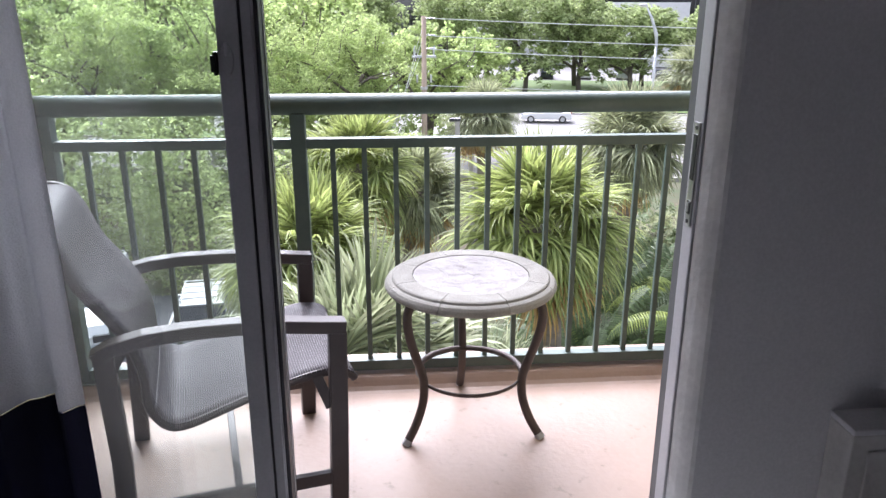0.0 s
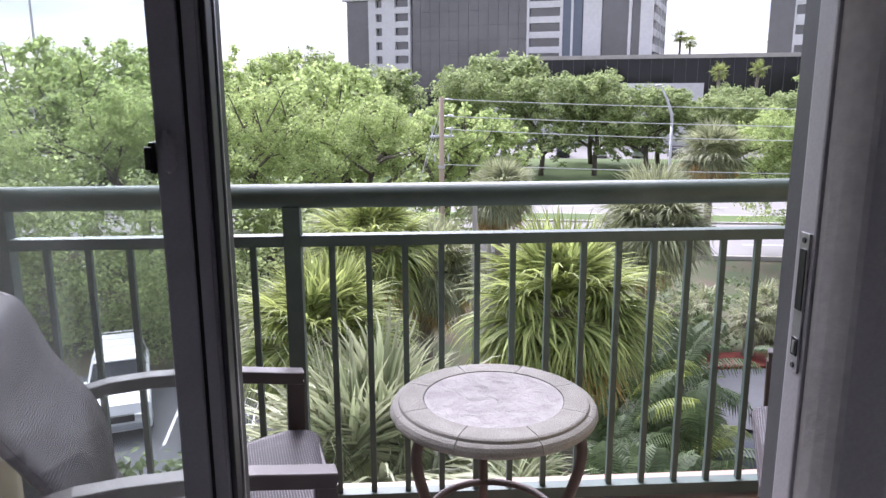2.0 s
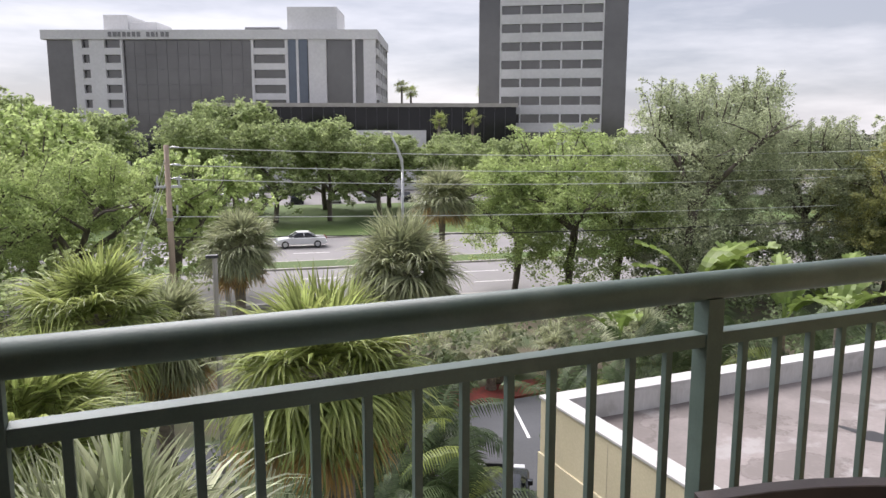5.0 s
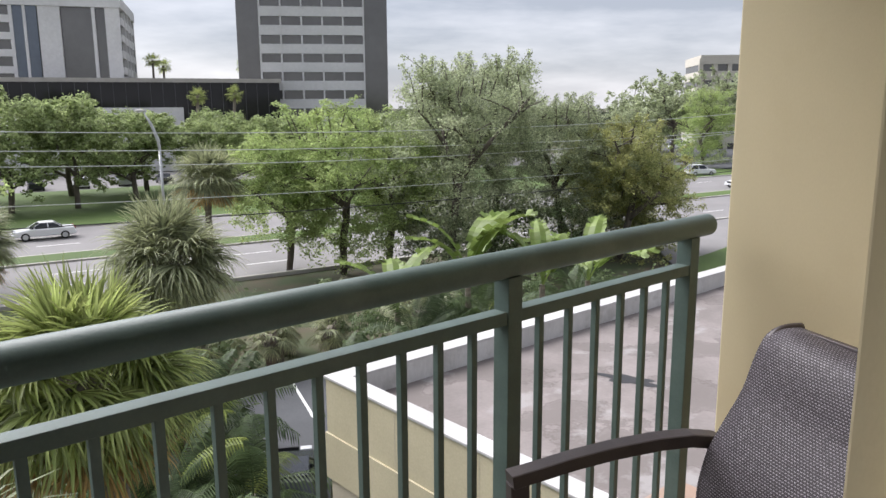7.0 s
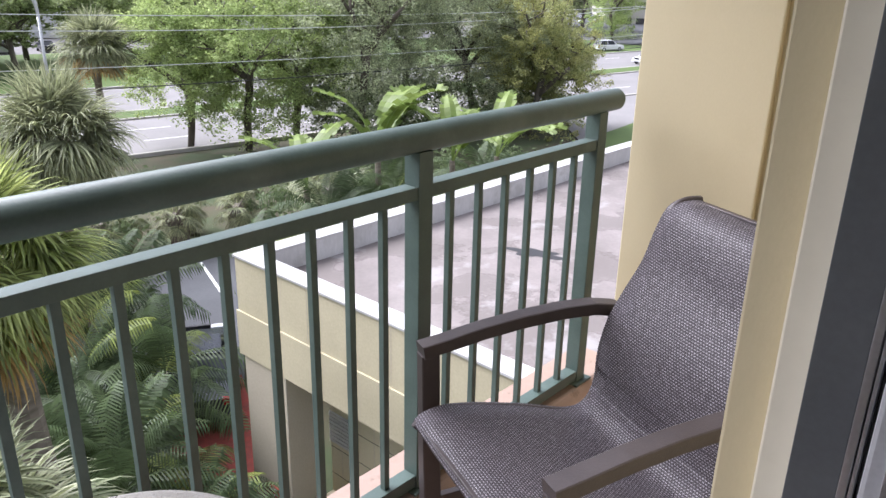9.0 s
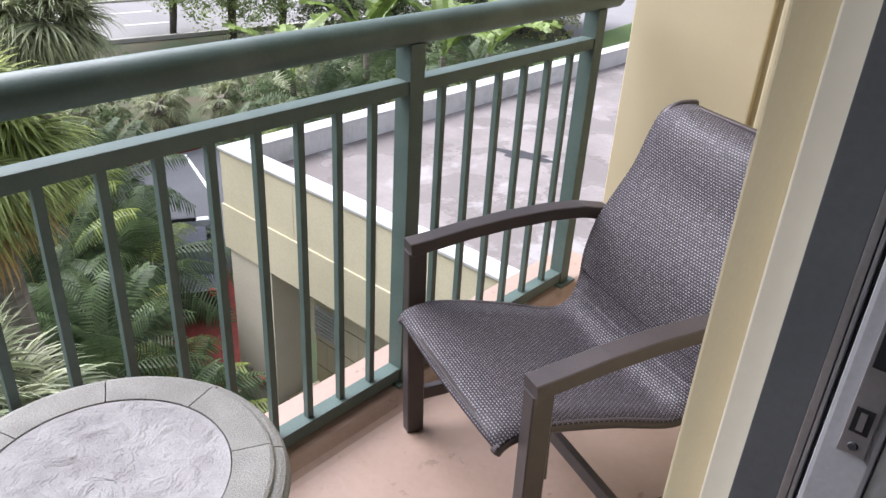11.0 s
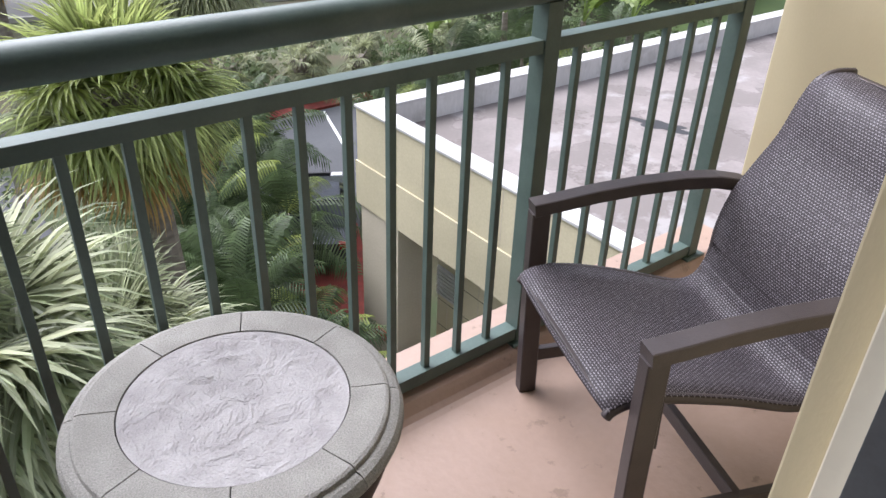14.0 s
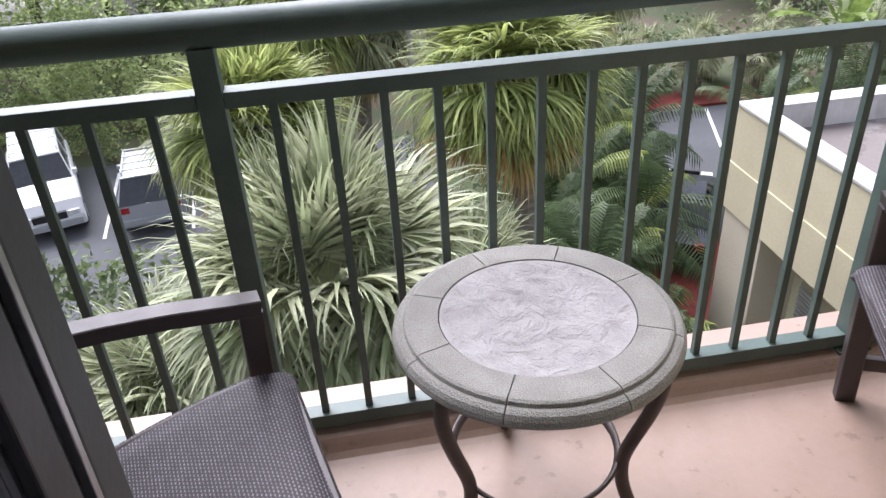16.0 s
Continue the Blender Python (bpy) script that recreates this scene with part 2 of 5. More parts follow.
M_CHAIR = material("brown_powder_coat", (0.062, 0.050, 0.050), 0.42, 0.1, (0.05, 0.04, 0.041), 14, 0.4, 0.06, 220)
M_WEAVE = weave_material("woven_sling")
M_TILE = material("cast_stone_tile", (0.35, 0.34, 0.315), 0.8, 0, (0.29, 0.28, 0.258), 14, 0.5, 0.5, 330, 0.2, grain=0.5)
M_JOINT = material("dark_joint", (0.09, 0.085, 0.08), 0.9)
M_IRON = material("bronze_brown_iron", (0.085, 0.066, 0.06), 0.5, 0.3, (0.065, 0.05, 0.046), 20, 0.5, 0.1, 150)
M_ROOM = material("grey_room_wall", (0.71, 0.71, 0.73), 0.85, 0, (0.68, 0.68, 0.7), 2, 0.4, 0.08, 130)
M_ROOMTRIM = material("white_door_casing", (0.85, 0.85, 0.85), 0.5)
M_CARPET = material("grey_carpet", (0.48, 0.47, 0.46), 0.95, 0, (0.42, 0.41, 0.4), 5, 0.5, 0.5, 300)
M_SHEER = material("white_drape", (0.72, 0.72, 0.74), 0.9, 0, (0.66, 0.66, 0.69), 3, 0.4, 0.25, 300)
M_NAVY = material("navy_drape", (0.012, 0.014, 0.05), 0.9, 0, (0.01, 0.011, 0.04), 3, 0.4, 0.25, 300)
M_UNIT = material("off_white_plastic", (0.62, 0.61, 0.59), 0.5)

M_SLATE = material("grey_slate_inlay", (0.43, 0.415, 0.415), 0.85, 0, (0.34, 0.325, 0.325), 16, 0.5, 0.3, 260, 0.15, grain=0.22)

# outdoors
G = -9.3
M_GRASS = material("lawn", (0.08, 0.13, 0.026), 0.9, 0, (0.055, 0.09, 0.022), 0.15, 0.5, 0.3, 3)
M_SOIL = material("mulch_and_ground_cover", (0.055, 0.075, 0.03), 0.95, 0, (0.09, 0.07, 0.045), 0.5, 0.5, 0.4, 6)
M_MULCH = material("red_mulch", (0.2, 0.035, 0.025), 0.95, 0, (0.12, 0.03, 0.022), 4, 0.5, 0.5, 25)
M_ROAD = material("pale_worn_asphalt", (0.225, 0.215, 0.212), 0.9, 0, (0.19, 0.182, 0.18), 0.2, 0.5, 0.1, 8)
M_LOT = material("dark_asphalt", (0.085, 0.088, 0.095), 0.9, 0, (0.065, 0.067, 0.072), 0.3, 0.5, 0.2, 12)
M_KERB = material("concrete_kerb", (0.42, 0.40, 0.37), 0.9, 0, (0.36, 0.34, 0.31), 0.8, 0.5, 0.2, 9)
M_PAINT = material("road_paint", (0.75, 0.75, 0.73), 0.7)
M_ANNEX = material("pale_yellow_render", (0.53, 0.475, 0.325), 0.85, 0, (0.47, 0.42, 0.285), 0.7, 0.5, 0.2, 30)
M_ANNEXCOL = material("beige_render", (0.5, 0.45, 0.35), 0.85, 0, (0.45, 0.4, 0.31), 0.7, 0.5, 0.2, 30)
M_ROOF = stained(stained(material("weathered_flat_roof", (0.24, 0.211, 0.2), 0.9, 0, (0.175, 0.153, 0.143), 0.8, 0.5, 0.2, 14), (0.15, 0.13, 0.12), 0.5, 0.52, 0.56, 0.75, (0.085, 0.07, 0.062)), (0.32, 0.305, 0.295), 0.9, 0.58, 0.66, 0.7)
M_CAP = material("white_roof_coating", (0.53, 0.52, 0.505), 0.7, 0, (0.43, 0.42, 0.405), 0.9, 0.5, 0.1, 20)
M_CAPSTAIN = stained(material("streaked_roof_coating", (0.53, 0.52, 0.5), 0.75, 0, (0.44, 0.43, 0.41), 1.6, 0.5, 0.1, 20, stretch=(1, 1, 0.3)), (0.33, 0.315, 0.29), 2.2, 0.54, 0.66, 0.6)
M_SIGNRED = material("red_sign", (0.4, 0.03, 0.035), 0.5)
M_WHITE = material("white_concrete", (0.66, 0.66, 0.66), 0.8, 0, (0.58, 0.58, 0.58), 0.08, 0.5, 0.05, 2)
M_DGLASS = material("smoked_mirror_glass", (0.15, 0.148, 0.145), 0.14, 0.6, (0.12, 0.118, 0.116), 0.1, 0.5, 0.0, 1)
M_BGLASS = material("blue_grey_glass", (0.12, 0.14, 0.17), 0.2, 0.5, (0.1, 0.115, 0.14), 0.1, 0.5, 0.0, 1)
M_BLKGLASS = material("black_glass", (0.018, 0.018, 0.02), 0.08, 0.0, (0.010, 0.010, 0.012), 0.1, 0.5, 0.0, 1, 0.35)
M_LETTER = material("grey_letter", (0.22, 0.22, 0.23), 0.6)
M_BEIGE = material("cream_concrete", (0.58, 0.55, 0.48), 0.85)
M_BARK = material("grey_bark", (0.13, 0.11, 0.09), 0.95, 0, (0.08, 0.068, 0.055), 3, 0.5, 0.6, 18, stretch=(1, 1, 0.3))
M_PALMBARK = material("palm_trunk", (0.24, 0.21, 0.175), 0.95, 0, (0.15, 0.13, 0.105), 4, 0.5, 0.6, 14, stretch=(1, 1, 3))
M_POLE = material("weathered_pole", (0.43, 0.34, 0.26), 0.9, 0, (0.27, 0.21, 0.17), 2, 0.5, 0.4, 30, stretch=(1, 1, 0.1))
M_STEEL = material("galvanised_steel", (0.55, 0.56, 0.57), 0.45, 0.6, (0.48, 0.49, 0.5), 2)
M_WIRE = material("pale_cable", (0.72, 0.73, 0.72), 0.5, 0.2)
M_WIREDARK = material("black_cable", (0.03, 0.03, 0.032), 0.6)
L_OAK = leafy("oak_leaves", (0.35, 0.41, 0.19), (0.27, 0.335, 0.15), 0.4, 0.58)
L_BRIGHT = leafy("spring_green_leaves", (0.43, 0.51, 0.21), (0.33, 0.42, 0.165), 0.35, 0.56)
L_DARK = leafy("dark_leaves", (0.42, 0.46, 0.29), (0.33, 0.38, 0.23), 0.45, 0.58)
L_YELLOW = leafy("yellow_green_leaves", (0.43, 0.43, 0.17), (0.28, 0.31, 0.13), 0.4, 0.56)
L_FAN = leafy("fan_palm_green", (0.41, 0.46, 0.16), (0.26, 0.32, 0.11), 0.55, 0.45, 1.2, 0.42)
L_FANGREY = leafy("grey_fan_palm_green", (0.41, 0.43, 0.25), (0.29, 0.32, 0.19), 0.45, 0.4, 1.2, 0.42)
L_FANPALE = leafy("pale_fan_palm_green", (0.46, 0.48, 0.31), (0.26, 0.31, 0.17), 0.5, 0.3, 1.2, 0.38)
L_DEAD = leafy("dry_frond", (0.50, 0.33, 0.12), (0.36, 0.25, 0.12), 0.35, 0.25, 1.2, 0.7)
L_UNDER = leafy("undergrowth_leaves", (0.16, 0.205, 0.095), (0.09, 0.125, 0.055), 0.45, 0.4)
L_FEATHER = leafy("feather_palm_green", (0.1, 0.14, 0.058), (0.05, 0.08, 0.035), 0.4, 0.3, 0.8, 0.5)
L_YOUNG = leafy("young_feather_palm_green", (0.27, 0.32, 0.08), (0.19, 0.25, 0.07), 0.3, 0.4, 0.8, 0.5)
L_PADDLE = leafy("paddle_leaf_green", (0.2, 0.27, 0.07), (0.13, 0.2, 0.05), 0.3, 0.35, 1.0, 0.4)
L_FAR = leafy("far_woods", (0.075, 0.095, 0.05), (0.05, 0.065, 0.04), 0.3, 0.2, 0.05)

# ---------------------------------------------------------------- structure
def structure(name, bm, mat, label, category, smooth=False):
    return tagged(part(name, bm, mat, None, "", smooth), label, category, "", "structure")


WALL_R, WALL_L = 2.72, -0.95
# deck with a recessed tray and a low rounded kerb under the railing
bm = bmesh.new()
prof = [(-1.12, 0.0)] + [(-0.105, 0.0), (-0.085, 0.004), (-0.07, 0.016), (-0.058, 0.034), (-0.048, 0.046), (-0.034, 0.052)] + [(0.145, 0.052), (0.155, 0.04), (0.155, -0.22), (-1.12, -0.22)]
a = [bm.verts.new((WALL_L, y, z)) for y, z in prof]
b = [bm.verts.new((WALL_R + 0.02, y, z)) for y, z in prof]
for k in range(len(prof)):
    j = (k + 1) % len(prof)
    bm.faces.new((a[k], a[j], b[j], b[k]))
bm.faces.new(a)
bm.faces.new(b[::-1])
bmesh.ops.recalc_face_normals(bm, faces=bm.faces)
structure("floor", bm, M_FLOOR, "peach coated concrete balcony deck with low kerb", "floor")
structure("ceiling", box(-1.3, 3.1, -1.12, 0.2, 2.5, 2.7), M_CEIL, "plain white balcony soffit", "ceiling")
bm = box(WALL_R, WALL_R + 0.3, -0.485, -0.012, -0.22, 2.5, 0.006)
put_box(bm, WALL_R + 0.022, WALL_R + 0.3, -0.51, -0.484, -0.22, 2.5)
put_box(bm, WALL_R - 0.004, WALL_R + 0.3, -1.054, -0.509, -0.22, 2.5, 0.006)
structure("wall_east", bm, M_STUCCO, "yellow stucco side wall with a vertical groove", "wall")
structure("wall_west", box(WALL_L - 0.3, WALL_L, -1.04, 0.07, -0.22, 2.5, 0.006), M_STUCCO, "yellow stucco side wall of the balcony", "wall")
# wall with the door opening: outer stucco, inner plasterboard
DL, DR, DT = -0.93, 1.03, 2.12
bm = box(1.036, WALL_R + 0.3, -1.16, -1.055, -0.22, 2.5, 0.004)
structure("wall_south", bm, M_STUCCO, "yellow stucco wall beside the sliding door", "wall")
structure("wall_south_west", box(WALL_L - 0.3, DL, -1.16, -1.04, -0.22, 2.5), M_STUCCO, "yellow stucco wall end beside the sliding door", "wall")
structure("wall_south_lintel", box(DL, 1.035, -1.16, -1.055, DT, 2.5), M_STUCCO, "yellow stucco lintel over the sliding door", "wall")
structure("trim", box(1.004, 1.035, -1.148, -1.11, 0.0, DT, 0.003), M_TRIM, "cream painted trim beside the door frame", "trim")
structure("room_wall_north", put_box(box(1.047, 3.0, -1.329, -1.162, 0.0, 2.45), 0.972, 1.0468, -1.329, -1.2335, 0.0, DT), M_ROOM, "dark grey painted room wall beside the door", "wall")
structure("room_wall_north_west", box(-2.2, DL - 0.02, -1.32, -1.162, 0.0, 2.45), M_ROOM, "dark grey painted room wall behind the drape", "wall")
structure("room_wall_lintel", box(DL - 0.02, 1.0468, -1.329, -1.162, DT + 0.002, 2.45), M_ROOM, "dark grey painted wall over the door", "wall")
structure("room_floor", box(-2.2, 3.0, -6.0, -1.125, -0.2, 0.012), M_CARPET, "grey carpeted room floor", "floor")
# unseen ceiling and walls, added so that light enters only by the door
structure("room_ceiling", box(-2.4, 3.2, -6.0, -1.162, 2.45, 2.6), M_ROOM, "plain grey unseen ceiling closing the room", "ceiling")
structure("room_wall_east", box(3.0, 3.2, -6.0, -1.162, 0.0, 2.45), M_ROOM, "plain grey unseen wall closing the room", "wall")
structure("room_wall_west", box(-2.4, -2.2, -6.0, -1.162, 0.0, 2.45), M_ROOM, "plain grey unseen wall closing the room", "wall")
structure("room_wall_south", box(-2.4, 3.2, -6.2, -6.0, -0.2, 2.6), M_ROOM, "plain grey unseen wall closing the room", "wall")
bm = bmesh.new()
ends = []
for z in (0.012, DT):
    ends.append([bm.verts.new((x, y, z)) for x, y in ((0.938, -1.285), (0.945, -1.300), (0.954, -1.315), (0.963, -1.3265), (0.9715, -1.3295), (0.9715, -1.2758), (0.935, -1.2758))])
bm.faces.new(ends[0])
bm.faces.new(ends[1][::-1])
for k in range(7):
    bm.faces.new((ends[0][k], ends[1][k], ends[1][(k + 1) % 7], ends[0][(k + 1) % 7]))
bmesh.ops.recalc_face_normals(bm, faces=bm.faces)
structure("door_casing", bm, M_ROOMTRIM, "white painted splayed return of the door casing", "trim")

# fixed frame of the sliding door
door_frame = thing("door_1", "grey aluminium sliding door frame with strike plate", "door frame", "", "structure")
part("channel_rim", box(0.985, 1.034, -1.1555, -1.1485, 0.03, DT - 0.03, 0.002), M_FRAME, door_frame, "pale grey rim of the jamb")
part("outer_channel", box(0.945, 1.034, -1.2025, -1.156, 0.03, DT - 0.03, 0.001), M_CHANNEL, door_frame, "dark grey outer channel of the jamb")
part("edge_strip", box(0.943, 0.974, -1.2112, -1.203, 0.03, DT - 0.03, 0.001), M_BRIGHT, door_frame, "bare metal edge strip")
part("edge_strip", box(0.944, 0.954, -1.2162, -1.2124, 0.03, DT - 0.03, 0.001), M_BRIGHT, door_frame, "bare metal edge strip")
part("groove", box(0.955, 1.02, -1.2215, -1.2116, 0.03, DT - 0.03), M_BLACK, door_frame, "black rubber groove")
part("jamb", box(0.93, 0.971, -1.274, -1.222, 0.03, DT - 0.03, 0.005), M_FRAME, door_frame, "grey aluminium jamb")
part("sill", box(DL, 1.0, -1.26, -1.118, 0.0, 0.03, 0.003), M_FRAME, door_frame, "grey aluminium sill")
for y in (-1.15, -1.215):
    part("sill_track", box(DL, 0.95, y - 0.004, y + 0.004, 0.03, 0.042), M_BRIGHT, door_frame)
part("head", box(DL, 1.0, -1.26, -1.142, DT - 0.03, DT - 0.002, 0.003), M_FRAME, door_frame)
part("left_jamb", box(DL, DL + 0.04, -1.26, -1.118, 0.03, DT - 0.03, 0.003), M_FRAME, door_frame)
strike = part("strike_plate", box(0.9265, 0.9305, -1.2645, -1.2395, 1.005, 1.225, 0.001), M_BRIGHT, door_frame, "worn metal strike plate with two screws")
part("keeper_slot", box(0.925, 0.9267, -1.2605, -1.2435, 1.105, 1.2), M_BLACK, strike)
part("latch_slot", box(0.925, 0.9267, -1.2605, -1.244, 1.032, 1.06), M_BLACK, strike)
part("latch_tongue", box(0.9238, 0.925, -1.255, -1.249, 1.036, 1.056), M_BRIGHT, strike)
for z in (1.214, 1.016):
    bm = bmesh.new()
    bmesh.ops.create_cone(bm, segments=12, radius1=0.005, radius2=0.004, depth=0.002, cap_ends=True, matrix=Matrix.Translation((0.9255, -1.252, z)) @ Matrix.Rotation(radians(-90), 4, "Y"))
    part("screw", bm, M_DARK, strike)

# fixed outer light and sliding inner leaf, pushed open
fixed = thing("fixed_door_panel", "fixed glass door panel in dark grey aluminium", "door", "", "", pose(-0.006, 0, 0))
part("stile", box(0.006, 0.061, -1.1685, -1.128, 0.043, DT - 0.03, 0.003), M_CHANNEL, fixed)
part("bottom_rail", box(DL + 0.04, 0.012, -1.166, -1.132, 0.043, 0.12, 0.003), M_CHANNEL, fixed)
part("top_rail", box(DL + 0.04, 0.012, -1.166, -1.132, DT - 0.09, DT - 0.03, 0.003), M_CHANNEL, fixed)
pane = part("glass_pane", box(DL + 0.04, 0.012, -1.152, -1.146, 0.12, DT - 0.09), M_GLASS, fixed, "clear glass pane")
pane.visible_shadow = False
leaf = thing("sliding_door", "open sliding glass door with dark grey aluminium stile and black latch", "door", "", "", pose(-0.006, 0, 0))
part("stile", box(-0.017, 0.024, -1.236, -1.198, 0.043, DT - 0.03, 0.003), M_FRAME, leaf)
part("stile_groove", box(0.0243, 0.0305, -1.228, -1.2, 0.043, DT - 0.03), M_BLACK, leaf, "dark groove in the stile")
part("stile_step", box(0.0308, 0.05, -1.2335, -1.198, 0.043, DT - 0.03, 0.002), M_FRAME, leaf)
part("weather_strip", box(0.0505, 0.0545, -1.233, -1.226, 0.043, DT - 0.03), M_BRIGHT, leaf, "bright metal edge strip")
part("edge_fin", box(0.0548, 0.064, -1.231, -1.196, 0.043, DT - 0.03, 0.002), M_DARK, leaf, "dark edge fin")
part("edge_bead", box(0.058, 0.066, -1.186, -1.179, 0.043, DT - 0.03, 0.001), M_BRIGHT, leaf, "bright interlock bead")
part("interlock", box(0.03, 0.06, -1.1955, -1.172, 0.043, DT - 0.03), M_BLACK, leaf, "black interlock between the panels")
part("bottom_rail", box(-0.86, -0.017, -1.232, -1.202, 0.043, 0.125, 0.003), M_FRAME, leaf)
part("top_rail", box(-0.86, -0.017, -1.232, -1.202, DT - 0.1, DT - 0.03, 0.003), M_FRAME, leaf)
part("far_stile", box(-0.885, -0.86, -1.232, -1.202, 0.043, DT - 0.03, 0.003), M_FRAME, leaf)
pane = part("glass_pane", box(-0.86, -0.017, -1.22, -1.214, 0.125, DT - 0.1), M_GLASS, leaf, "clear glass pane")
pane.visible_shadow = False
bm = bmesh.new()
bmesh.ops.create_cone(bm, segments=20, radius1=0.0125, radius2=0.0105, depth=0.008, cap_ends=True, matrix=Matrix.Translation((0.001, -1.2405, 1.352)) @ Matrix.Diagonal((1, 1, 2.5, 1)) @ Matrix.Rotation(radians(90), 4, "X"))
plate = part("latch_plate", bm, M_FRAME, leaf, "grey oval latch plate")
part("thumb_turn", box(-0.002, 0.004, -1.25, -1.2445, 1.358, 1.384, 0.002), M_BRIGHT, plate)
bm = box(-0.027, -0.0175, -1.238, -1.2, 1.322, 1.366, 0.002)
put_box(bm, -0.03, -0.02, -1.248, -1.232, 1.328, 1.36, 0.002)
part("latch_grip", bm, M_BLACK, leaf, "black plastic latch grip")

# drape and wall unit in the room
drape = thing("curtain", "white drape with a navy lower band hanging beside the door", "curtain")


def drape_sheet(z0, z1, thick):
    bm = bmesh.new()
    cols = []
    for k in range(61):
        u = k / 60
        x = -0.87 + 0.585 * u
        y = -1.45 + 0.035 * math.sin(u * 31) + 0.012 * math.sin(u * 71 + 1)
        cols.append([bm.verts.new((x + 0.02 * (1 - z / 2.3) * u, y + dy, z)) for z in (z0, (z0 + z1) / 2, z1) for dy in (0,)])
    for p, q in zip(cols, cols[1:]):
        for k in range(2):
            bm.faces.new((p[k], q[k], q[k + 1], p[k + 1]))
    bmesh.ops.solidify(bm, geom=bm.faces, thickness=thick)
    return bm


part("upper_cloth", drape_sheet(0.752, 2.3, 0.006), M_SHEER, drape, "white cloth", True)
part("lower_band", drape_sheet(0.03, 0.75, 0.006), M_NAVY, drape, "navy blue cloth band", True)
part("curtain_rod", tube([(-1.0, -1.45, 2.31), (1.2, -1.45, 2.31)], 0.012, 10), M_STEEL, drape)
part("rod_bracket", box(-0.99, -0.97, -1.45, -1.318, 2.3, 2.32), M_STEEL, drape)
unit = thing("air_conditioner", "off-white wall unit with a grey top on the room floor", "air conditioner")
part("housing", box(1.273, 2.1, -1.418, -1.33, 0.012, 0.577, 0.004), M_UNIT, unit)
part("top_panel", box(1.271, 2.102, -1.42, -1.33, 0.5772, 0.592, 0.004), M_ROOM, unit, "grey top panel")
part("front_panel", box(1.31, 2.06, -1.426, -1.4185, 0.06, 0.54, 0.003), M_UNIT, unit, "flush front panel")

# ---------------------------------------------------------------- railing
railing = thing("balcony_railing", "dark green painted metal balcony railing on the kerb", "railing")
PITCH = 0.1145
XA, XB = -0.011, 1.613
XC, XD = -0.885, 2.487
bm = bmesh.new()
put_tube(bm, [(-0.945, 0, 1.111), (2.6, 0, 1.111), (2.608, 0, 1.111), (2.613, 0, 1.111)], [0.0375, 0.0375, 0.034, 0.028], 28)
part("top_rail", bm, M_RAIL, railing, "round tubular handrail", True)
for p in railing.children[0].data.polygons:
    p.use_smooth = len(p.vertices) == 4
for x0, x1 in ((XC + 0.027, XA - 0.027), (XA + 0.027, XB - 0.027), (XB + 0.027, XD - 0.027)):
    part("mid_rail", box(x0, x1, -0.023, 0.023, 0.955, 0.99, 0.002), M_RAIL, railing)
    part("bottom_rail", box(x0, x1, -0.023, 0.023, 0.062, 0.104, 0.002), M_RAIL, railing)
for x in (XC, XA, XB, XD):
    post = part("post", box(x - 0.026, x + 0.026, -0.027, 0.027, 0.058, 1.08, 0.002), M_RAIL, railing)
    part("base_plate", box(x - 0.05, x + 0.05, -0.045, 0.05, 0.05, 0.059, 0.002), M_RAIL, post)
bal = bmesh.new()
put_box(bal, -0.0095, 0.0095, -0.0095, 0.0095, 0.104, 0.956, 0.0012)
first = part("baluster", bal, M_RAIL, railing)
xs = [-0.006 + PITCH * k for k in range(1, 14)] + [XB + (XD - XB) / 7 * k for k in range(1, 7)] + [XC + (XA - XC) / 7 * k for k in range(1, 7)]
first.location.x = xs[0]
for x in xs[1:]:
    ob = new("baluster", first.data)
    ob.parent = railing
    ob.location.x = x

# ---------------------------------------------------------------- chairs
SLING = [(-0.056, 0.424), (-0.046, 0.437), (-0.022, 0.449), (0.025, 0.456), (0.066, 0.452), (0.126, 0.440), (0.19, 0.424), (0.26, 0.405), (0.32, 0.385), (0.38, 0.365), (0.425, 0.355), (0.455, 0.357), (0.482, 0.376), (0.498, 0.41)]
BACK = [(0.498, 0.41), (0.504, 0.45), (0.506, 0.52), (0.53, 0.612), (0.575, 0.69), (0.628, 0.772), (0.657, 0.85), (0.684, 0.906), (0.71, 0.929), (0.743, 0.938), (0.79, 0.936)]


def smooth_line(pts, n):
    pts = [Vector((p[0], p[1])) for p in pts]
    out = []
    for i in range(len(pts) - 1):
        p0, p1, p2, p3 = pts[max(i - 1, 0)], pts[i], pts[i + 1], pts[min(i + 2, len(pts) - 1)]
        for k in range(n):
            t = k / n
            out.append(0.5 * ((2 * p1) + (p2 - p0) * t + (2 * p0 - 5 * p1 + 4 * p2 - p3) * t * t + (3 * p1 - p0 - 3 * p2 + p3) * t ** 3))
    return out + [pts[-1]]


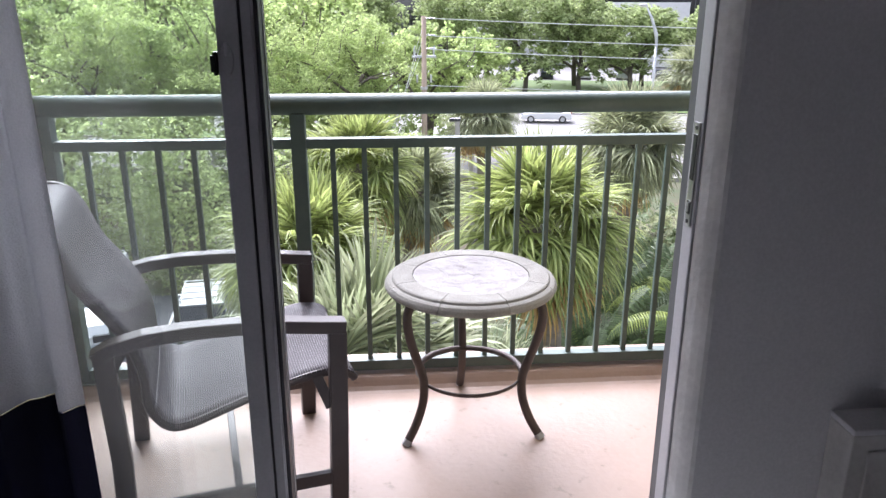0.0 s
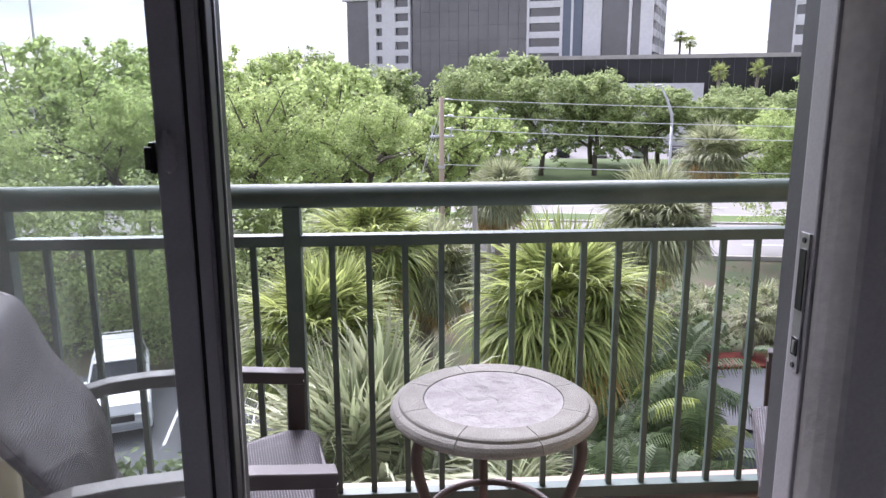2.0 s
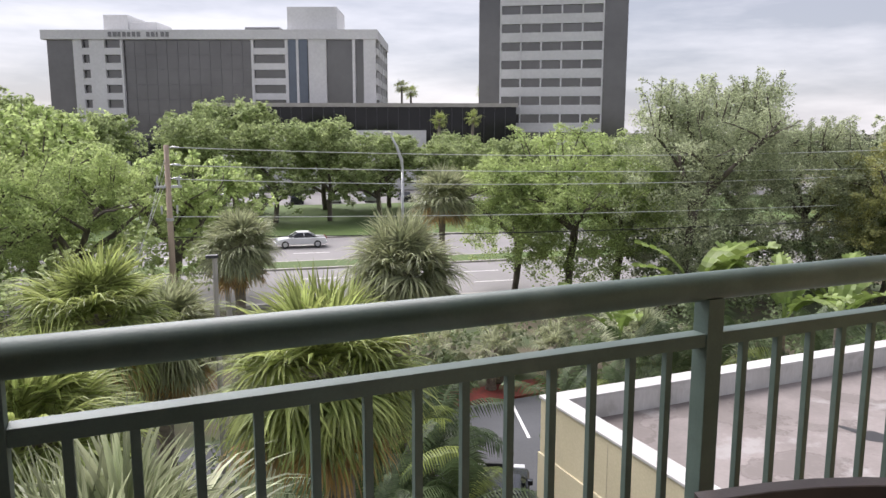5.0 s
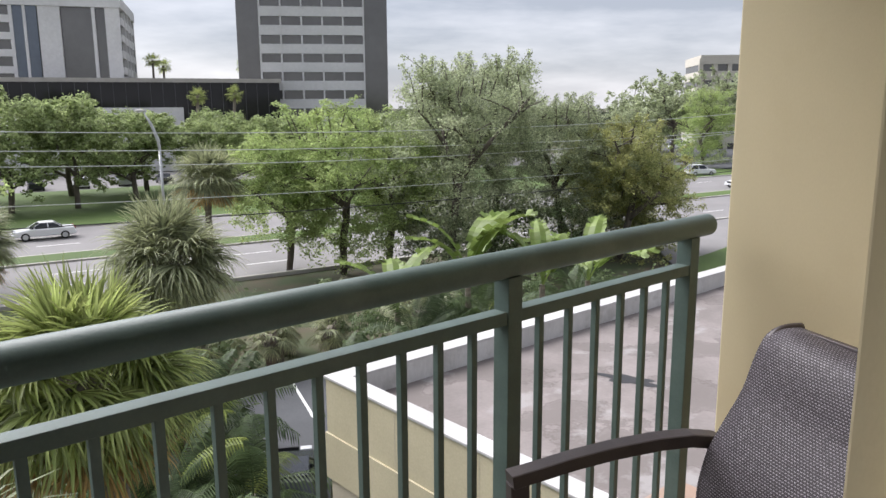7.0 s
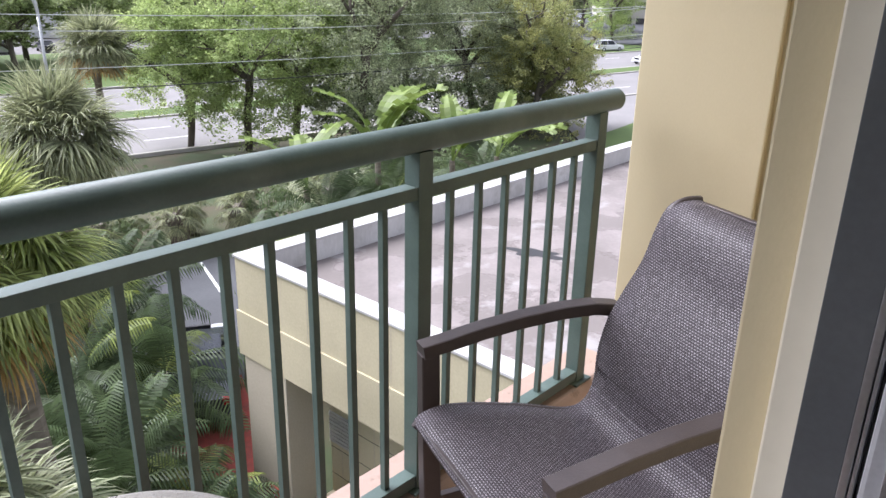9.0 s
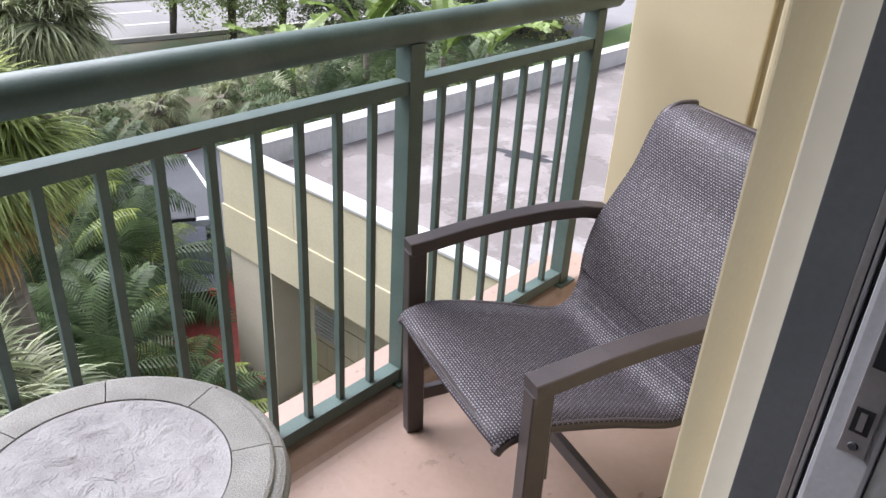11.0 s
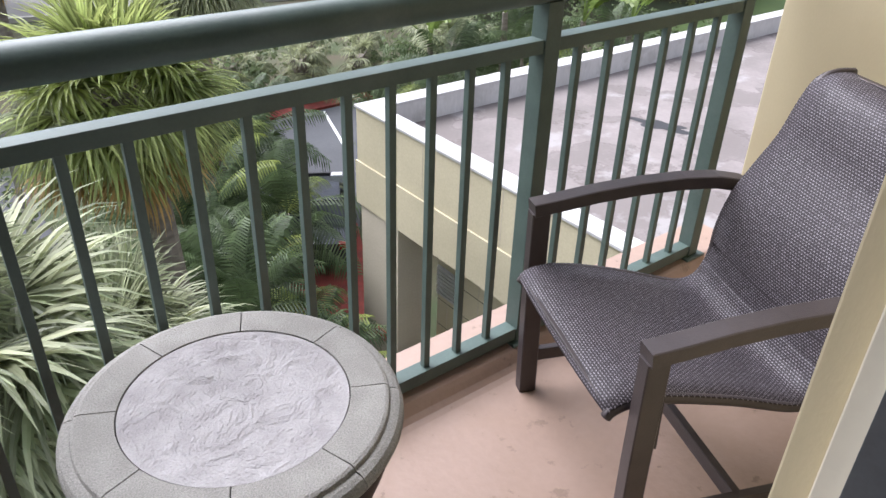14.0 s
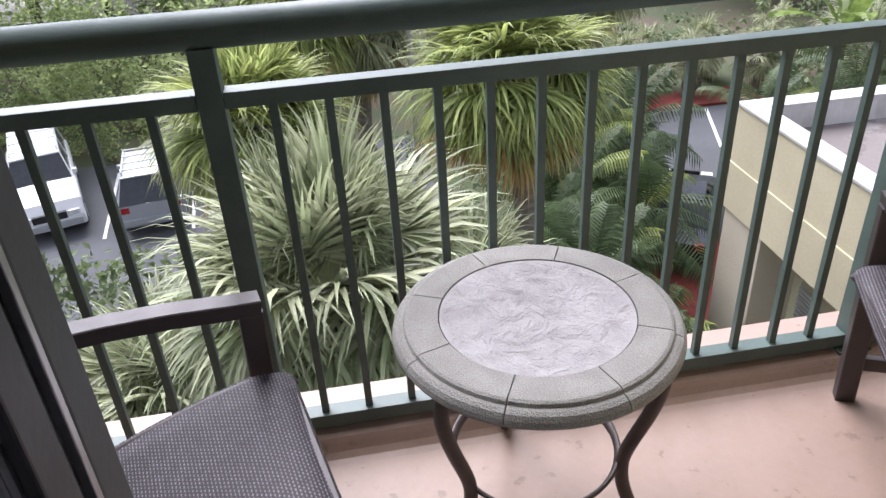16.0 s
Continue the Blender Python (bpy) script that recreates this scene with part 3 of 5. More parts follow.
def sling_mesh(line, start, half):
    """A thin cloth between the side rails, sagging a little, with its own metres as UV. y is backwards in line's first number."""
    bm = bmesh.new()
    uv = bm.loops.layers.uv.new("UVMap")
    line = smooth_line(line, 3)
    run, cum = start, []
    for i, p in enumerate(line):
        run += (p - line[i - 1]).length if i else 0
        cum.append(run)
    us = [-1, -0.75, -0.5, -0.25, 0, 0.25, 0.5, 0.75, 1]
    where = {}
    top = [[bm.verts.new((u * half, -p[0], p[1] - 0.012 * (1 - u * u))) for u in us] for p in line]
    low = [[bm.verts.new((u * half, -p[0] , p[1] - 0.012 * (1 - u * u) - 0.003)) for u in us] for p in line]
    for rows in (top, low):
        for i, row in enumerate(rows):
            for k, v in enumerate(row):
                where[v] = (us[k] * half, cum[i])
        for i in range(len(rows) - 1):
            for k in range(len(us) - 1):
                f = bm.faces.new((rows[i][k], rows[i][k + 1], rows[i + 1][k + 1], rows[i + 1][k]))
                f.smooth = True
    for i in range(len(line) - 1):
        for k in (0, len(us) - 1):
            bm.faces.new((top[i][k], top[i + 1][k], low[i + 1][k], low[i][k]))
    for i in (0, len(line) - 1):
        for k in range(len(us) - 1):
            bm.faces.new((top[i][k], top[i][k + 1], low[i][k + 1], low[i][k]))
    bmesh.ops.recalc_face_normals(bm, faces=bm.faces)
    for f in bm.faces:
        for lp in f.loops:
            lp[uv].uv = where[lp.vert]
    return bm, run


def build_chair(m):
    ch = thing("patio_chair", "dark brown woven sling patio armchair on the balcony deck", "chair", "patio chairs", "", m)
    half = 0.266
    bm, run = sling_mesh(SLING, 0.0, half)
    part("seat", bm, M_WEAVE, ch, "dark woven sling seat")
    bm, run = sling_mesh(BACK, run, half)
    part("backrest", bm, M_WEAVE, ch, "dark woven sling back")
    whole = smooth_line(SLING + BACK[1:], 3)
    for sx in (-1, 1):
        pts = [(sx * (half - 0.008), -p[0] - (0.011 if p[0] > 0.49 else 0.004), p[1] - (0.013 if p[0] < 0.49 else 0.006)) for p in whole]
        part("side_rail", tube(pts, 0.0125, 8), M_CHAIR, ch, "", True)
        ax = sx * 0.305
        arm = [(0.02, 0.604), (-0.05, 0.613), (-0.15, 0.628), (-0.27, 0.639), (-0.4, 0.643), (-0.5, 0.638), (-0.585, 0.62), (-0.62, 0.6)]
        part("armrest", bar([(ax, y, z) for y, z in arm], 0.05, 0.036, (1, 0, 0)), M_CHAIR, ch)
        part("leg", bar([(ax, -0.002, 0.592), (ax, -0.008, 0.3), (ax, -0.018, 0.0)], 0.038, 0.05, (1, 0, 0)), M_CHAIR, ch)
        part("leg", bar([(ax, -0.6, 0.6), (ax, -0.59, 0.3), (ax, -0.6, 0.0)], 0.038, 0.05, (1, 0, 0)), M_CHAIR, ch)
        part("stretcher", bar([(ax, -0.03, 0.125), (ax, -0.57, 0.125)], 0.022, 0.04, (1, 0, 0)), M_CHAIR, ch)
        part("bracket", bar([(ax, -0.03, 0.36), (sx * 0.258, -0.06, 0.44)], 0.02, 0.03, (1, 0, 0)), M_CHAIR, ch)
        part("rear_bracket", bar([(ax, -0.585, 0.56), (sx * 0.258, -0.545, 0.62)], 0.02, 0.03, (1, 0, 0)), M_CHAIR, ch)
    part("cross_bar", bar([(-0.3, -0.3, 0.125), (0.3, -0.3, 0.125)], 0.022, 0.04, (0, 1, 0)), M_CHAIR, ch)
    part("front_bar", bar([(-0.255, 0.04, 0.42), (0.255, 0.04, 0.42)], 0.02, 0.02, (0, 1, 0)), M_CHAIR, ch)
    part("top_bar", bar([(-0.255, -0.785, 0.924), (0.255, -0.785, 0.924)], 0.018, 0.018, (0, 1, 0)), M_CHAIR, ch)
    return ch


chair = build_chair(pose(1.376, -0.429, 0.001, 0, 0, 156.8 - 90))
left_chair = copy_thing(chair, pose(0.08, -0.511, 0.001, 0, 0, 13.5 - 90))
tagged(left_chair, "dark brown woven sling patio armchair beside the sliding door")

# ---------------------------------------------------------------- table
TX, TY, TZ = 0.58, -0.332, 0.575
table = thing("patio_table", "round cast stone topped patio table with curved bronze legs", "table", "", "", pose(TX, TY, 0))
RIM = [(0.2, 0.0), (0.262, 0.0), (0.268, -0.003), (0.271, -0.010), (0.279, -0.011), (0.287, -0.015), (0.293, -0.024), (0.295, -0.033), (0.291, -0.042), (0.28, -0.048), (0.262, -0.05), (0.2, -0.05)]
tile_bm = bmesh.new()
gap, cuts, rings = 0.0012, 8, []
for k in range(cuts + 1):
    ring = []
    for r, z in RIM:
        half_gap = gap / r
        ang = half_gap + (math.pi / 4 - 2 * half_gap) * k / cuts
        ring.append(tile_bm.verts.new((r * math.cos(ang), r * math.sin(ang), z)))
    rings.append(ring)
for p, q in zip(rings, rings[1:]):
    for k in range(len(RIM)):
        j = (k + 1) % len(RIM)
        tile_bm.faces.new((p[k], p[j], q[j], q[k]))
tile_bm.faces.new(rings[0])
tile_bm.faces.new(rings[-1][::-1])
bmesh.ops.recalc_face_normals(tile_bm, faces=tile_bm.faces)
tile = part("tile", tile_bm, M_TILE, table)
tile.location.z, tile.rotation_euler.z = TZ, radians(18)
for k in range(1, 8):
    ob = new("tile", tile.data)
    ob.parent, ob.location.z, ob.rotation_euler.z = table, TZ, radians(18 + 45 * k)
bm = bmesh.new()


def slate_height(x, y, r):
    q = Vector((x * 22, y * 22, 3.1))
    warp = Vector((noise.noise(q * 0.9), noise.noise(q * 0.9 + Vector((7, 3, 1))), 0)) * 1.3
    n = noise.fractal(q * 1.05 + warp, 0.85, 2.3, 4)
    step = math.floor(n * 3.2)
    f = n * 3.2 - step
    terrace = (step + max(0.0, min(1.0, (f - 0.93) / 0.07))) / 3.2
    edge = max(0.0, min(1.0, (0.1975 - r) / 0.012))
    return (0.0027 * terrace + 0.0004 * noise.fractal(q * 3.4, 0.8, 2, 3)) * edge


rows, segs = 84, 260
grid = [[bm.verts.new((r * math.cos(a), r * math.sin(a), TZ - 0.002 + slate_height(r * math.cos(a), r * math.sin(a), r))) for a in (2 * math.pi * j / segs for j in range(segs))] for r in (0.1975 * (k + 1) / rows for k in range(rows))]
mid = bm.verts.new((0, 0, TZ - 0.002 + slate_height(0, 0, 0)))
rim = [bm.verts.new((v.co.x, v.co.y, TZ - 0.04)) for v in grid[-1]]
for j in range(segs):
    i = (j + 1) % segs
    bm.faces.new((mid, grid[0][j], grid[0][i]))
    for k in range(rows - 1):
        bm.faces.new((grid[k][j], grid[k + 1][j], grid[k + 1][i], grid[k][i]))
    bm.faces.new((grid[-1][j], rim[j], rim[i], grid[-1][i]))
part("slate_inlay", bm, M_SLATE, table, "grey slate textured round inlay")
bm = bmesh.new()
bmesh.ops.create_cone(bm, segments=72, radius1=0.268, radius2=0.268, depth=0.03, cap_ends=True, matrix=Matrix.Translation((0, 0, TZ - 0.034)))
part("backing", bm, M_JOINT, table)
bm = bmesh.new()
put_tube(bm, [(0.185 * math.cos(a), 0.185 * math.sin(a), 0.205) for a in np.linspace(0, 2 * math.pi, 49)], 0.011, 8, 0.5, False)
part("ring", bm, M_IRON, table, "flat iron ring brace", True)
LEG = [(0.205, 0.53), (0.235, 0.525), (0.255, 0.5), (0.262, 0.46), (0.255, 0.41), (0.238, 0.35), (0.217, 0.29), (0.201, 0.24), (0.196, 0.2), (0.2, 0.15), (0.215, 0.1), (0.24, 0.05), (0.27, 0.006)]
LEG2 = smooth_line(LEG, 3)
for deg in (91, 211, 331):
    c, s = math.cos(radians(deg)), math.sin(radians(deg))
    lg = part("leg", tube([(p[0] * c, p[0] * s, p[1]) for p in LEG2], 0.0155, 10), M_IRON, table, "", True)
    part("foot", tube([(0.262 * c, 0.262 * s, 0.016), (0.275 * c, 0.275 * s, 0.0)], [0.0165, 0.0165], 10), M_STEEL, lg, "grey plastic foot")

# ---------------------------------------------------------------- ground
RD = Vector((0.987, -0.162))
RN = Vector((0.162, 0.987))


def rd(along, off):
    """A point by its distance along the road and across it from the balcony's foot."""
    p = RD * along + RN * off
    return (p.x, p.y)


def strip(o0, o1, a0=-600, a1=600):
    return [rd(a0, o0), rd(a1, o0), rd(a1, o1), rd(a0, o1)]


tagged(sheet("ground", [(-3000, -400), (3000, -400), (3000, 4000), (-3000, 4000)], G - 0.13, M_SOIL), "dark planted ground with leaf litter", "ground", "", "structure")
tagged(sheet("road", strip(46.0, 58.0), G - 0.02, M_ROAD), "pale worn asphalt carriageway", "road", "", "structure")
tagged(sheet("road_far", strip(61.6, 75.5), G - 0.02, M_ROAD), "pale worn asphalt far carriageway", "road", "", "structure")


def slab(name, pts, z0, z1, mat, label, category):
    bm = bmesh.new()
    lo = [bm.verts.new((x, y, z0)) for x, y in pts]
    hi = [bm.verts.new((x, y, z1)) for x, y in pts]
    bm.faces.new(hi)
    bm.faces.new(lo[::-1])
    for k in range(len(pts)):
        j = (k + 1) % len(pts)
        bm.faces.new((lo[k], lo[j], hi[j], hi[k]))
    bmesh.ops.recalc_face_normals(bm, faces=bm.faces)
    return tagged(part(name, bm, mat), label, category, "", "structure")


slab("median", strip(58.3, 61.3), G - 0.13, G + 0.13, M_GRASS, "grass covered road median", "median")
slab("median_kerb", strip(58.0, 58.3), G - 0.13, G + 0.12, M_KERB, "concrete kerb of the median", "kerb")
slab("median_kerb_far", strip(61.3, 61.6), G - 0.13, G + 0.12, M_KERB, "concrete kerb of the median", "kerb")
slab("road_kerb", strip(45.7, 46.0), G - 0.13, G + 0.12, M_KERB, "concrete kerb along the road", "kerb")
slab("road_kerb_far", strip(75.5, 75.8), G - 0.13, G + 0.12, M_KERB, "concrete kerb along the far side of the road", "kerb")
slab("lawn", strip(75.8, 110.5, -60, 110), G - 0.13, G + 0.1, M_GRASS, "mown green lawn under oak trees", "lawn")
slab("far_parking", strip(110.5, 135, -80, 400), G - 0.13, G + 0.02, M_ROAD, "pale asphalt car park beyond the lawn", "car park")
slab("side_road", [(44, 25), (210, 18), (210, 34), (58, 38.0)], G - 0.13, G + 0.01, M_ROAD, "pale asphalt side road", "road")
slab("verge", [(30, 21), (44, 22), (58, 26.0), (58, 27.5), (40, 25.5), (30, 24)], G - 0.13, G + 0.16, M_GRASS, "narrow grass verge", "verge")
slab("right_parking", [(118, 66), (260, 60), (260, 150), (150, 118)], G - 0.13, G + 0.03, M_LOT, "dark asphalt car park with trees", "car park")
slab("parking_lot", [(-40, 12.5), (3.2, 12.5), (3.2, 24.5), (-40, 27)], G - 0.13, G, M_LOT, "dark asphalt car park below the balcony", "car park")
slab("driveway", [(6.6, 13.4), (9.4, 13.6), (16.5, 24.3), (9.6, 24.3)], G - 0.13, G + 0.005, M_LOT, "dark asphalt driveway beside the low annex", "driveway")
slab("mulch_strip", [(5.8, 24.4), (17, 24.4), (17, 26.0), (5.8, 26.0)], G - 0.13, G + 0.07, M_MULCH, "red mulch strip behind the driveway", "flower bed")
slab("mulch_bed", [(5.2, 9.75), (7.6, 9.75), (9.3, 12.9), (10.5, 15.4), (9.0, 15.4), (6.4, 12.6)], G - 0.13, G + 0.06, M_MULCH, "red mulch bed with palms", "flower bed")
for k in range(9):
    x = -20 + 2.6 * k
    tagged(sheet("parking_line", [(x, 19.4), (x + 0.1, 19.4), (x - 0.4, 24.3), (x - 0.5, 24.3)], G + 0.004, M_PAINT), "white painted bay line", "road marking", "", "structure")
tagged(sheet("driveway_line", [(13.2, 20.6), (13.32, 20.6), (14.5, 24.1), (14.38, 24.1)], G + 0.01, M_PAINT), "white painted bay line", "road marking", "", "structure")
for k in range(24):
    for off in (50.0, 54.0, 66.2, 70.8):
        a0 = -80 + 12 * k
        tagged(sheet("lane_dash", [rd(a0, off), rd(a0 + 3.2, off), rd(a0 + 3.2, off + 0.16), rd(a0, off + 0.16)], G - 0.014, M_PAINT), "white painted lane dash", "road marking", "lane dashes", "structure")

# ---------------------------------------------------------------- low annex
annex = thing("annex_building", "low pale yellow annex with flat weathered roof and white parapet cap", "building")
AX, AY, AZ = 7.02, 9.65, -3.17
AX1, AY0 = 26.0, -5.0
FB = AZ - 1.95
part("fascia", box(AX, AX + 0.3, AY0, AY, FB, AZ - 0.05), M_ANNEX, annex, "pale yellow panelled fascia")
part("front_fascia", box(AX + 0.3, AX1, AY - 0.3, AY, FB, AZ - 0.05), M_ANNEX, annex)
for k in range(9):
    y = AY - 2.0 - 1.95 * k
    part("panel_joint", box(AX - 0.004, AX + 0.004, y, y + 0.007, AZ - 1.03, AZ - 0.1), M_ANNEXCOL, annex)
    part("panel_joint", box(AX - 0.004, AX + 0.004, y + 0.25, y + 0.257, FB + 0.02, AZ - 1.1), M_ANNEXCOL, annex)
part("fascia_ledge", box(AX - 0.03, AX + 0.01, AY0, AY + 0.03, FB + 0.005, AZ - 1.07, 0.006), M_ANNEX, annex, "lower fascia board standing proud")
part("soffit", box(AX + 0.3, AX1, AY0, AY - 0.3, FB + 0.05, FB + 0.2), M_ANNEX, annex)
part("roof", box(AX + 0.3, AX1, AY0, AY - 0.3, AZ - 0.62, AZ - 0.45), M_ROOF, annex, "stained grey flat roof")
part("side_parapet_cap", box(AX - 0.03, AX + 0.34, AY0, AY - 0.36, AZ - 0.05, AZ, 0.01), M_CAP, annex, "white coated parapet cap")
part("front_parapet_cap", box(AX - 0.03, AX1, AY - 0.36, AY + 0.03, AZ - 0.05, AZ, 0.01), M_CAP, annex, "white coated parapet cap")
part("parapet_inside", box(AX + 0.34, AX1, AY - 0.36, AY - 0.305, AZ - 0.45, AZ - 0.05), M_CAPSTAIN, annex, "streaked white parapet face")
part("parapet_inside", box(AX + 0.305, AX + 0.345, AY0, AY - 0.36, AZ - 0.45, AZ - 0.05), M_CAPSTAIN, annex)
part("column", box(AX + 0.02, AX + 0.8, AY - 1.28, AY - 0.06, G, FB), M_ANNEXCOL, annex, "beige rendered column")
sign = part("warning_sign", box(AX - 0.005, AX + 0.02, AY - 0.88, AY - 0.5, -7.92, -7.7), M_SIGNRED, annex, "small red sign")
bm = bmesh.new()
for k in range(3):
    put_box(bm, AX - 0.01, AX - 0.004, AY - 0.82, AY - 0.56, -7.885 + 0.06 * k, -7.865 + 0.06 * k)
part("sign_text", bm, M_WHITE, sign, "white lines of small writing")
RX = AX + 0.98
part("recessed_wall", box(RX, RX + 0.2, AY0, AY - 1.28, G, FB + 0.05), M_ANNEX, annex)
for k in range(6):
    part("block_joint", box(RX - 0.006, RX, AY0, AY - 1.28, G + 0.5 + 0.6 * k, G + 0.512 + 0.6 * k), M_JOINT, annex)
for k in range(5):
    part("block_joint", box(RX - 0.006, RX, AY - 1.6 - 0.9 * k, AY - 1.588 - 0.9 * k, G + 0.5, FB), M_ANNEXCOL, annex)
vent = part("vent", box(RX - 0.02, RX, AY - 1.86, AY - 1.28, -6.87, -6.22), M_STEEL, annex, "pale louvred wall vent")
for k in range(8):
    part("slat", box(RX - 0.05, RX - 0.02, AY - 1.84, AY - 1.3, -6.85 + 0.08 * k, -6.80 + 0.08 * k), M_CAP, vent)
part("low_wall", box(AX + 0.2, RX, AY - 2.5, AY - 1.3, G, -8.0, 0.02), M_ANNEX, annex, "low rendered plinth")
bm = bmesh.new()
bmesh.ops.create_uvsphere(bm, u_segments=24, v_segments=12, radius=0.6, matrix=Matrix.Translation((RX - 0.5, AY - 2.4, -7.85)) @ Matrix.Diagonal((0.8, 1.0, 0.75, 1)))
part("round_hood", bm, M_ANNEX, annex, "rounded cream hood", True)
part("drain_pipe", tube([(AX + 0.3, AY - 2.9, -7.6), (AX + 0.3, AY - 5.5, -7.25), (AX + 0.3, AY - 7.0, -7.2)], 0.05, 8), M_DARK, annex, "dark pipe along the wall")
part("pier", box(AX + 0.1, AX + 0.7, AY - 7.4, AY - 6.6, G, FB), M_ANNEXCOL, annex)
part("far_block", box(AX1 - 7.5, AX1, AY0, AY - 5.0, AZ - 0.45, AZ + 0.25), M_CAP, annex, "white coated raised roof section")
part("roof_hatch", box(AX + 5.6, AX + 6.7, 3.3, 4.5, AZ - 0.45, AZ - 0.2, 0.02), M_CAP, annex, "white roof hatch")
def blot(name, cx, cy, along, r1, r2, wob, material, label, lift):
    bm = bmesh.new()
    rg = random.Random(name + str(cx))
    w = [rg.uniform(-wob, wob) for _ in range(6)]
    d, e = Vector((math.cos(along), math.sin(along), 0)), Vector((-math.sin(along), math.cos(along), 0))
    ring = []
    for k in range(48):
        a = 2 * math.pi * k / 48
        q = 1 + sum(w[j] * math.sin((j + 2) * a + 7 * w[j - 1]) for j in range(6)) * 0.6
        ring.append(bm.verts.new(Vector((cx, cy, AZ - 0.45 + lift)) + d * (r1 * q * math.cos(a)) + e * (r2 * q * math.sin(a))))
    bm.faces.new(ring)
    part(name, bm, material, annex, label)


blot("tar_patch", 11.85, 6.6, radians(-74), 0.58, 0.22, 0.3, M_WIREDARK, "black tar patch on the roof", 0.004)
tagged(part("handrail", tube([(6.2, 5.0, G + 1.0), (6.8, 7.6, G + 1.0), (6.8, 7.6, G)], 0.03, 8), M_DARK), "dark metal handrail beside the annex", "handrail")


# ---------------------------------------------------------------- vehicles
M_CARWHITE = material("white_car_paint", (0.74, 0.75, 0.76), 0.25, 0, (0.7, 0.71, 0.72), 1)
M_CARSILVER = material("silver_car_paint", (0.42, 0.44, 0.46), 0.28, 0.4, (0.39, 0.41, 0.43), 1)
M_CARDARK = material("dark_car_paint", (0.04, 0.045, 0.055), 0.25, 0.2)
M_CARGLASS = material("tinted_car_glass", (0.03, 0.035, 0.04), 0.06, 0.2)
M_TYRE = material("tyre_rubber", (0.02, 0.02, 0.02), 0.9)
M_LAMPRED = material("red_lamp_lens", (0.35, 0.012, 0.015), 0.2)
M_LAMPCLEAR = material("clear_lamp_lens", (0.65, 0.66, 0.68), 0.12)

SEDAN = ([(-2.35, 0.55), (-2.3, 0.95), (-1.6, 1.03), (-0.75, 1.43), (0.35, 1.45), (1.15, 1.0), (2.1, 0.82), (2.38, 0.6)], 1.82)
SUV = ([(-2.3, 0.55), (-2.3, 1.05), (-2.1, 1.2), (-1.75, 1.68), (0.25, 1.72), (1.0, 1.12), (2.1, 0.98), (2.33, 0.62)], 1.88)
TRUCK = ([(-2.7, 0.6), (-2.72, 1.15), (-2.6, 1.25), (-2.55, 1.82), (0.35, 1.86), (1.05, 1.22), (2.45, 1.1), (2.72, 0.65)], 1.95)


